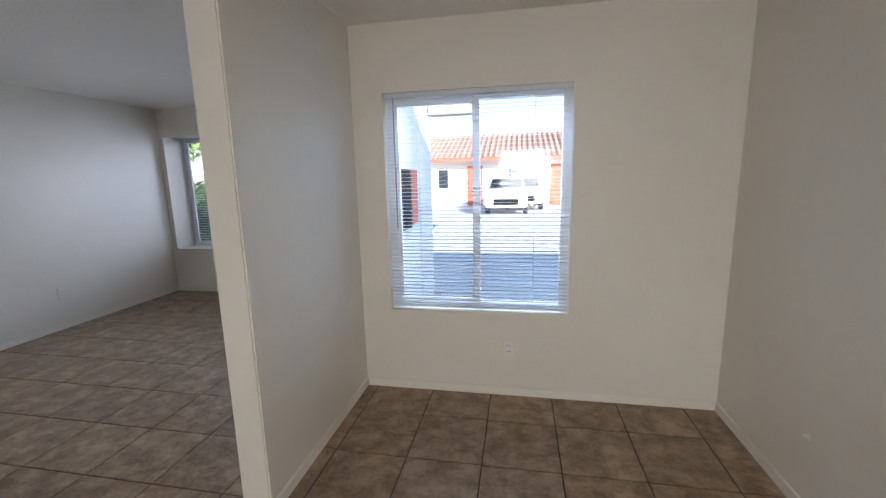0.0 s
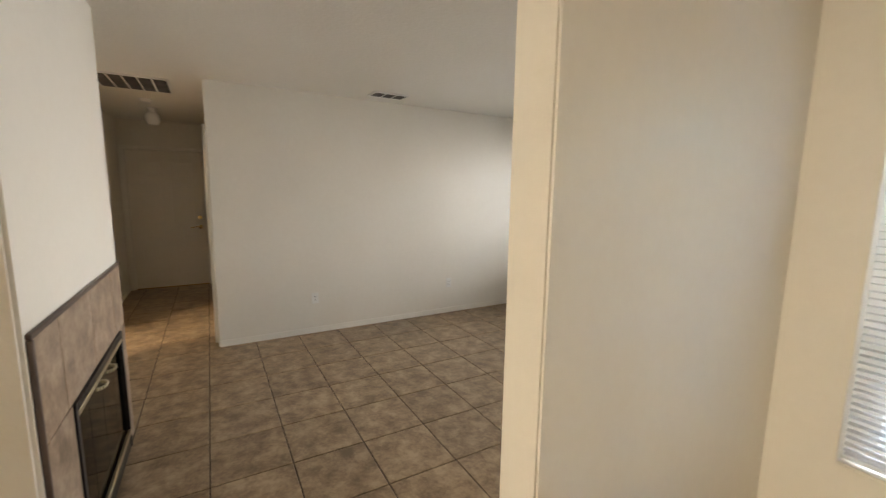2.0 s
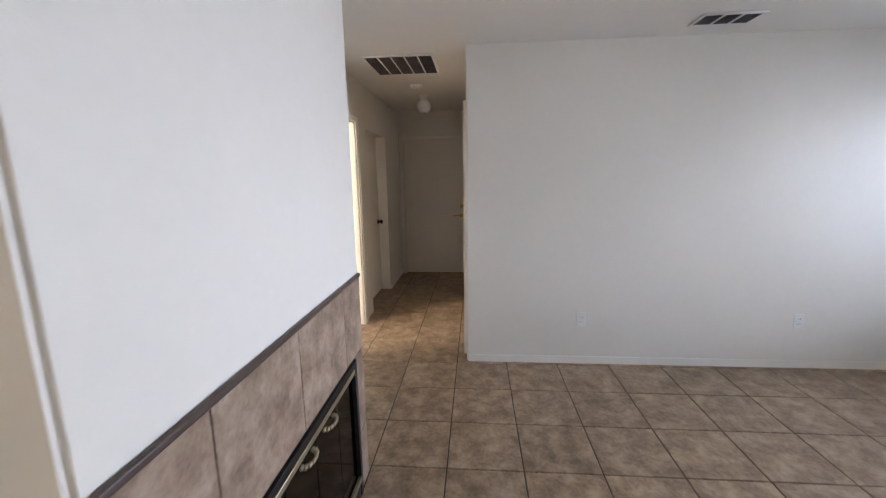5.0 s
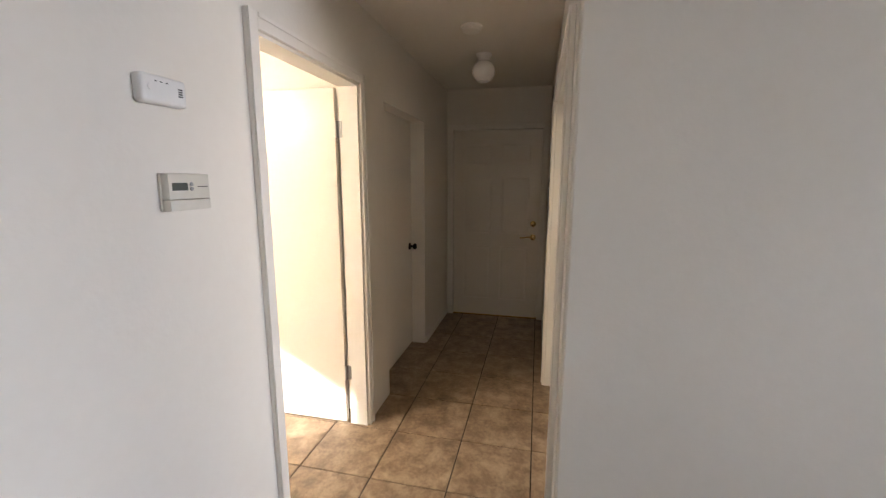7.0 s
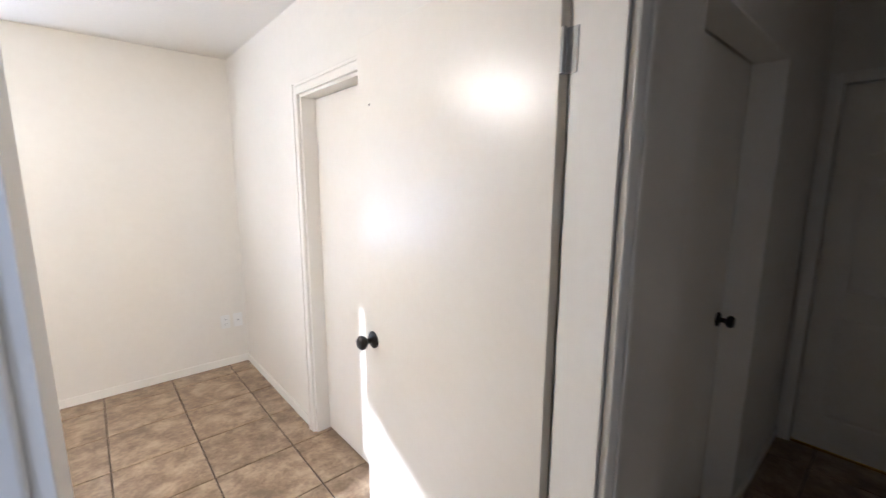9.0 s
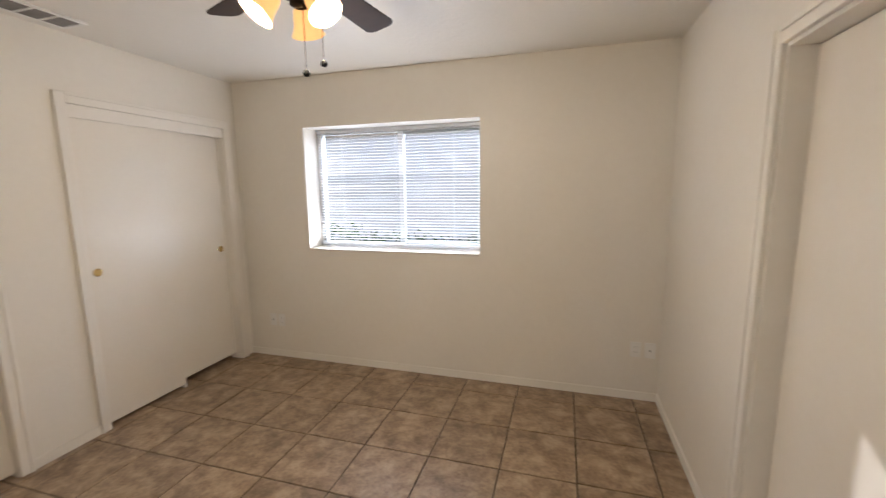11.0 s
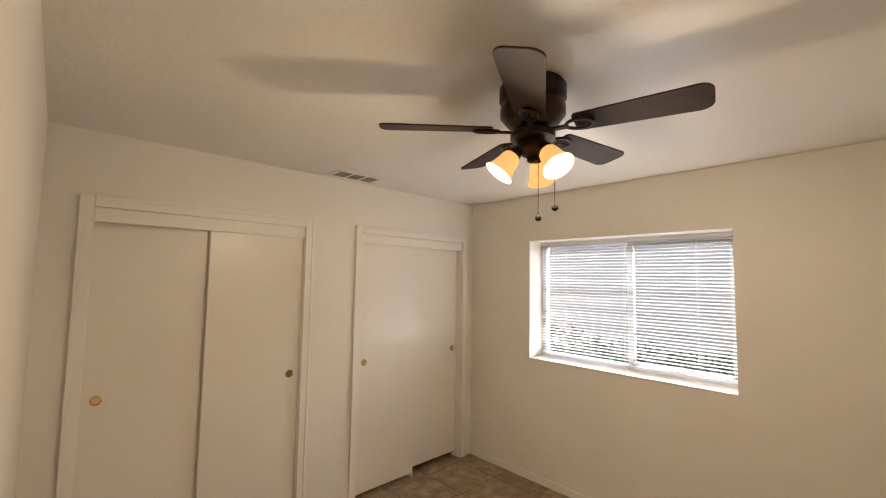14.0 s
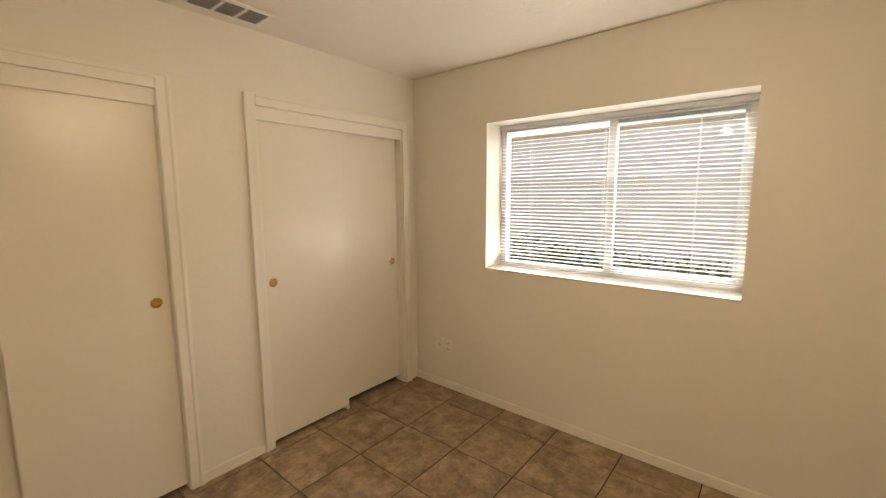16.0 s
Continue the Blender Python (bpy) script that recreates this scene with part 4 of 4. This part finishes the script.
def car(cx, cy, label):
    """A parked estate car pointing towards the house."""
    c = thing("car", (cx, cy, GZ + 0.02), label, "car")
    z = GZ + 0.02
    prof = [(-2.2, 0.35), (-2.25, 0.62), (-2.1, 0.88), (-1.15, 1.02), (-0.45, 1.52), (1.3, 1.56), (2.05, 1.15), (2.2, 0.9), (2.2, 0.4), (1.9, 0.28), (-1.9, 0.28)]
    bm = bmesh.new()
    rows = [[bm.verts.new((cx + s * (0.86 if v < 1.1 else 0.66), cy + u, z + v)) for u, v in prof] for s in (-1, 1)]
    n = len(prof)
    for k in range(n):
        bm.faces.new((rows[0][k], rows[0][(k + 1) % n], rows[1][(k + 1) % n], rows[1][k]))
    bm.faces.new(rows[0])
    bm.faces.new(rows[1][::-1])
    bmesh.ops.bevel(bm, geom=bm.edges[:], offset=0.05, segments=2, affect="EDGES")
    part("body", bm, CARPAINT, c)
    bm = bmesh.new()
    f = [bm.verts.new((cx + sx * w, cy + u, z + v)) for sx, w, u, v in ((-1, 0.74, -1.10, 1.09), (1, 0.74, -1.10, 1.09), (1, 0.62, -0.52, 1.50), (-1, 0.62, -0.52, 1.50))]
    bm.faces.new(f)
    bmesh.ops.solidify(bm, geom=bm.faces[:], thickness=0.03)
    part("windscreen", bm, CARGLASS, c, smooth=False)
    part("grille", box(cx - 0.5, cx + 0.5, cy - 2.27, cy - 2.2, z + 0.45, z + 0.68, bevel=0.02), DARK, c)
    for s in (-1, 1):
        part("headlight", box(cx + s * 0.55, cx + s * 0.82, cy - 2.22, cy - 2.1, z + 0.66, z + 0.82, bevel=0.03), OPAL, c)
        for u in (-1.4, 1.4):
            w = part("wheel", turned([(0.30, -0.1), (0.33, -0.08), (0.33, 0.08), (0.30, 0.1)], (cx + s * 0.80, cy + u, z + 0.33), "x", 20), RUBBER, c)
            part("rim", turned([(0.2, s * 0.1), (0.19, s * 0.112), (0.03, s * 0.115)], (cx + s * 0.80, cy + u, z + 0.33), "x", 16), STEEL, w)
    return c


car(0.0, 19.2, "white car parked on the concrete court")
car(0.75, 21.6, "white car parked beside the garage door")


def leaves(bm, rnd, centre, size, count, leaf):
    for _ in range(count):
        v = Vector((rnd.gauss(0, 1), rnd.gauss(0, 1), rnd.gauss(0, 1)))
        v = v.normalized() * rnd.random() ** 0.45
        p = Vector(centre) + Vector((v.x * size[0], v.y * size[1], v.z * size[2]))
        m = Matrix.Translation(p) @ Euler((rnd.uniform(0, 6), rnd.uniform(0, 6), rnd.uniform(0, 6))).to_matrix().to_4x4()
        s = leaf * rnd.uniform(0.6, 1.3)
        bm.faces.new([bm.verts.new(m @ Vector(q)) for q in ((-s, 0, 0), (0, -s * 0.45, 0.1 * s), (s, 0, 0), (0, s * 0.45, 0.1 * s))])


rnd = random.Random(5)
for cx, cy in ((-7.2, 9.6), (-5.9, 9.9), (-8.6, 9.8)):
    bush = thing("bush", (cx, cy, GZ), "dark green dense bush outside the living room window", "bush")
    bm = bmesh.new()
    leaves(bm, rnd, (cx, cy, 0.75), (0.75, 0.7, 0.9), 1500, 0.10)
    part("crown", bm, LEAF, bush, smooth=False)
    part("stem", turned([(0.06, 0), (0.04, 0.6), (0.02, 1.0)], (cx, cy, GZ), n=8), BARK, bush)
tree = thing("tree", (-10, 15.5, GZ), "tree with sunlit yellow-green leaves behind the bushes", "tree")
part("trunk", turned([(0.22, 0), (0.16, 0.8), (0.12, 1.8), (0.05, 3.2)], (-10, 15.5, GZ), n=12), BARK, tree)
bm = bmesh.new()
for _ in range(16):
    leaves(bm, rnd, (-10 + rnd.uniform(-2.6, 2.6), 15.5 + rnd.uniform(-1.5, 1.5), 3.2 + rnd.uniform(-1.2, 1.6)), (0.9, 0.9, 0.7), 260, 0.16)
part("crown", bm, LIME, tree, smooth=False)

# yard wall and planting behind the bedroom window
structure("wall_yard", box(-12, 6, -7.1, -6.9, GZ, 2.42), BLOCK, "pale grey stucco yard wall")
structure("wall_yard_coping", box(-12, 6, -7.14, -6.86, 2.42, 2.48), TAN)
hd = thing("hedge", (-3.2, -6.4, GZ), "low dark hedge along the yard wall", "hedge")
bm = bmesh.new()
for k in range(26):
    leaves(bm, rnd, (-8.2 + k * 0.42, -6.45, 0.38 + rnd.uniform(-0.08, 0.10)), (0.34, 0.25, 0.55), 210, 0.07)
part("crown", bm, LEAF, hd, smooth=False)
structure("backdrop_neighbour_wall", box(-14, 8, -16.2, -16, GZ, 2.4), BLOCK, "pale grey wall of a neighbouring house")

# ---- floor tiles ----
floor_ob = bpy.data.objects["floor"]
PX, PY, TX, TYO = 0.411, 0.4065, -2.111, 0.031
ROOMS = [("nook", X_PE, X_E, 1.58, Y_NOOK), ("open", CX1, X_E, Y_HS, 1.58), ("kitchen", -0.95, X_E, Y_BS, Y_HS), ("living", X_LIVW, X_PW, CY, Y_LIV), ("gap", X_PW, X_PE, Y_HS, 1.58),
         ("hall", X_END, CX0, Y_HS, Y_HN), ("bed", X_BW, X_BE + 0.5, Y_BS, Y_BN), ("doorway", BX0, BX1, Y_BN, Y_HS), ("den", X_END, -4.34, Y_HN, 3.6), ("recess", -6.36, -5.40, -0.33, Y_HS)]


def covered(x, y):
    return any(a <= x <= b and c <= y <= d for _, a, b, c, d in ROOMS)


def tile_mesh(w, h):
    bm = box(-w / 2, w / 2, -h / 2, h / 2, -0.008, 0)
    bmesh.ops.bevel(bm, geom=[e for e in bm.edges if e.verts[0].co.z > -0.001 and e.verts[1].co.z > -0.001], offset=0.0022, segments=1, affect="EDGES")
    return mesh_of("tile", bm, TILE)


G = 0.0065
full = tile_mesh(PX - G, PY - G)
rnd = random.Random(11)
singles, rest = [], bmesh.new()
for i in range(-14, 11):
    for j in range(-10, 14):
        x0, y0 = TX + i * PX, TYO + j * PY
        pts = [(x0 + u * PX, y0 + v * PY) for u in (0.06, 0.5, 0.94) for v in (0.06, 0.5, 0.94)]
        if not any(covered(*q) for q in pts):
            continue
        cx, cy = x0 + PX / 2, y0 + PY / 2
        if cx > -0.63:
            y0, cy = y0 - 0.012, cy - 0.012
        near = (cx < 0.2 and cy < 4.3 and cy > -3.8 and cx > -5.6 and not (cx > -1.4 and cy < -0.2)) or (cx < -5.5 and -0.4 < cy < 1.0) or (cx > -0.6 and 1.4 < cy < 2.9)
        if near and len(singles) < 298:
            singles.append((cx, cy))
        else:
            bx(rest, x0 + G / 2, x0 + PX - G / 2, y0 + G / 2, y0 + PY - G / 2, -0.008, 0)
for cx, cy in singles:
    share("tile", full, (cx, cy, rnd.uniform(-0.0006, 0.0002)), floor_ob, (radians(rnd.uniform(-0.05, 0.05)), radians(rnd.uniform(-0.05, 0.05)), 0))
t = part("tiles", rest, TILE, floor_ob, smooth=False)
tagged(t, kind="stuff")
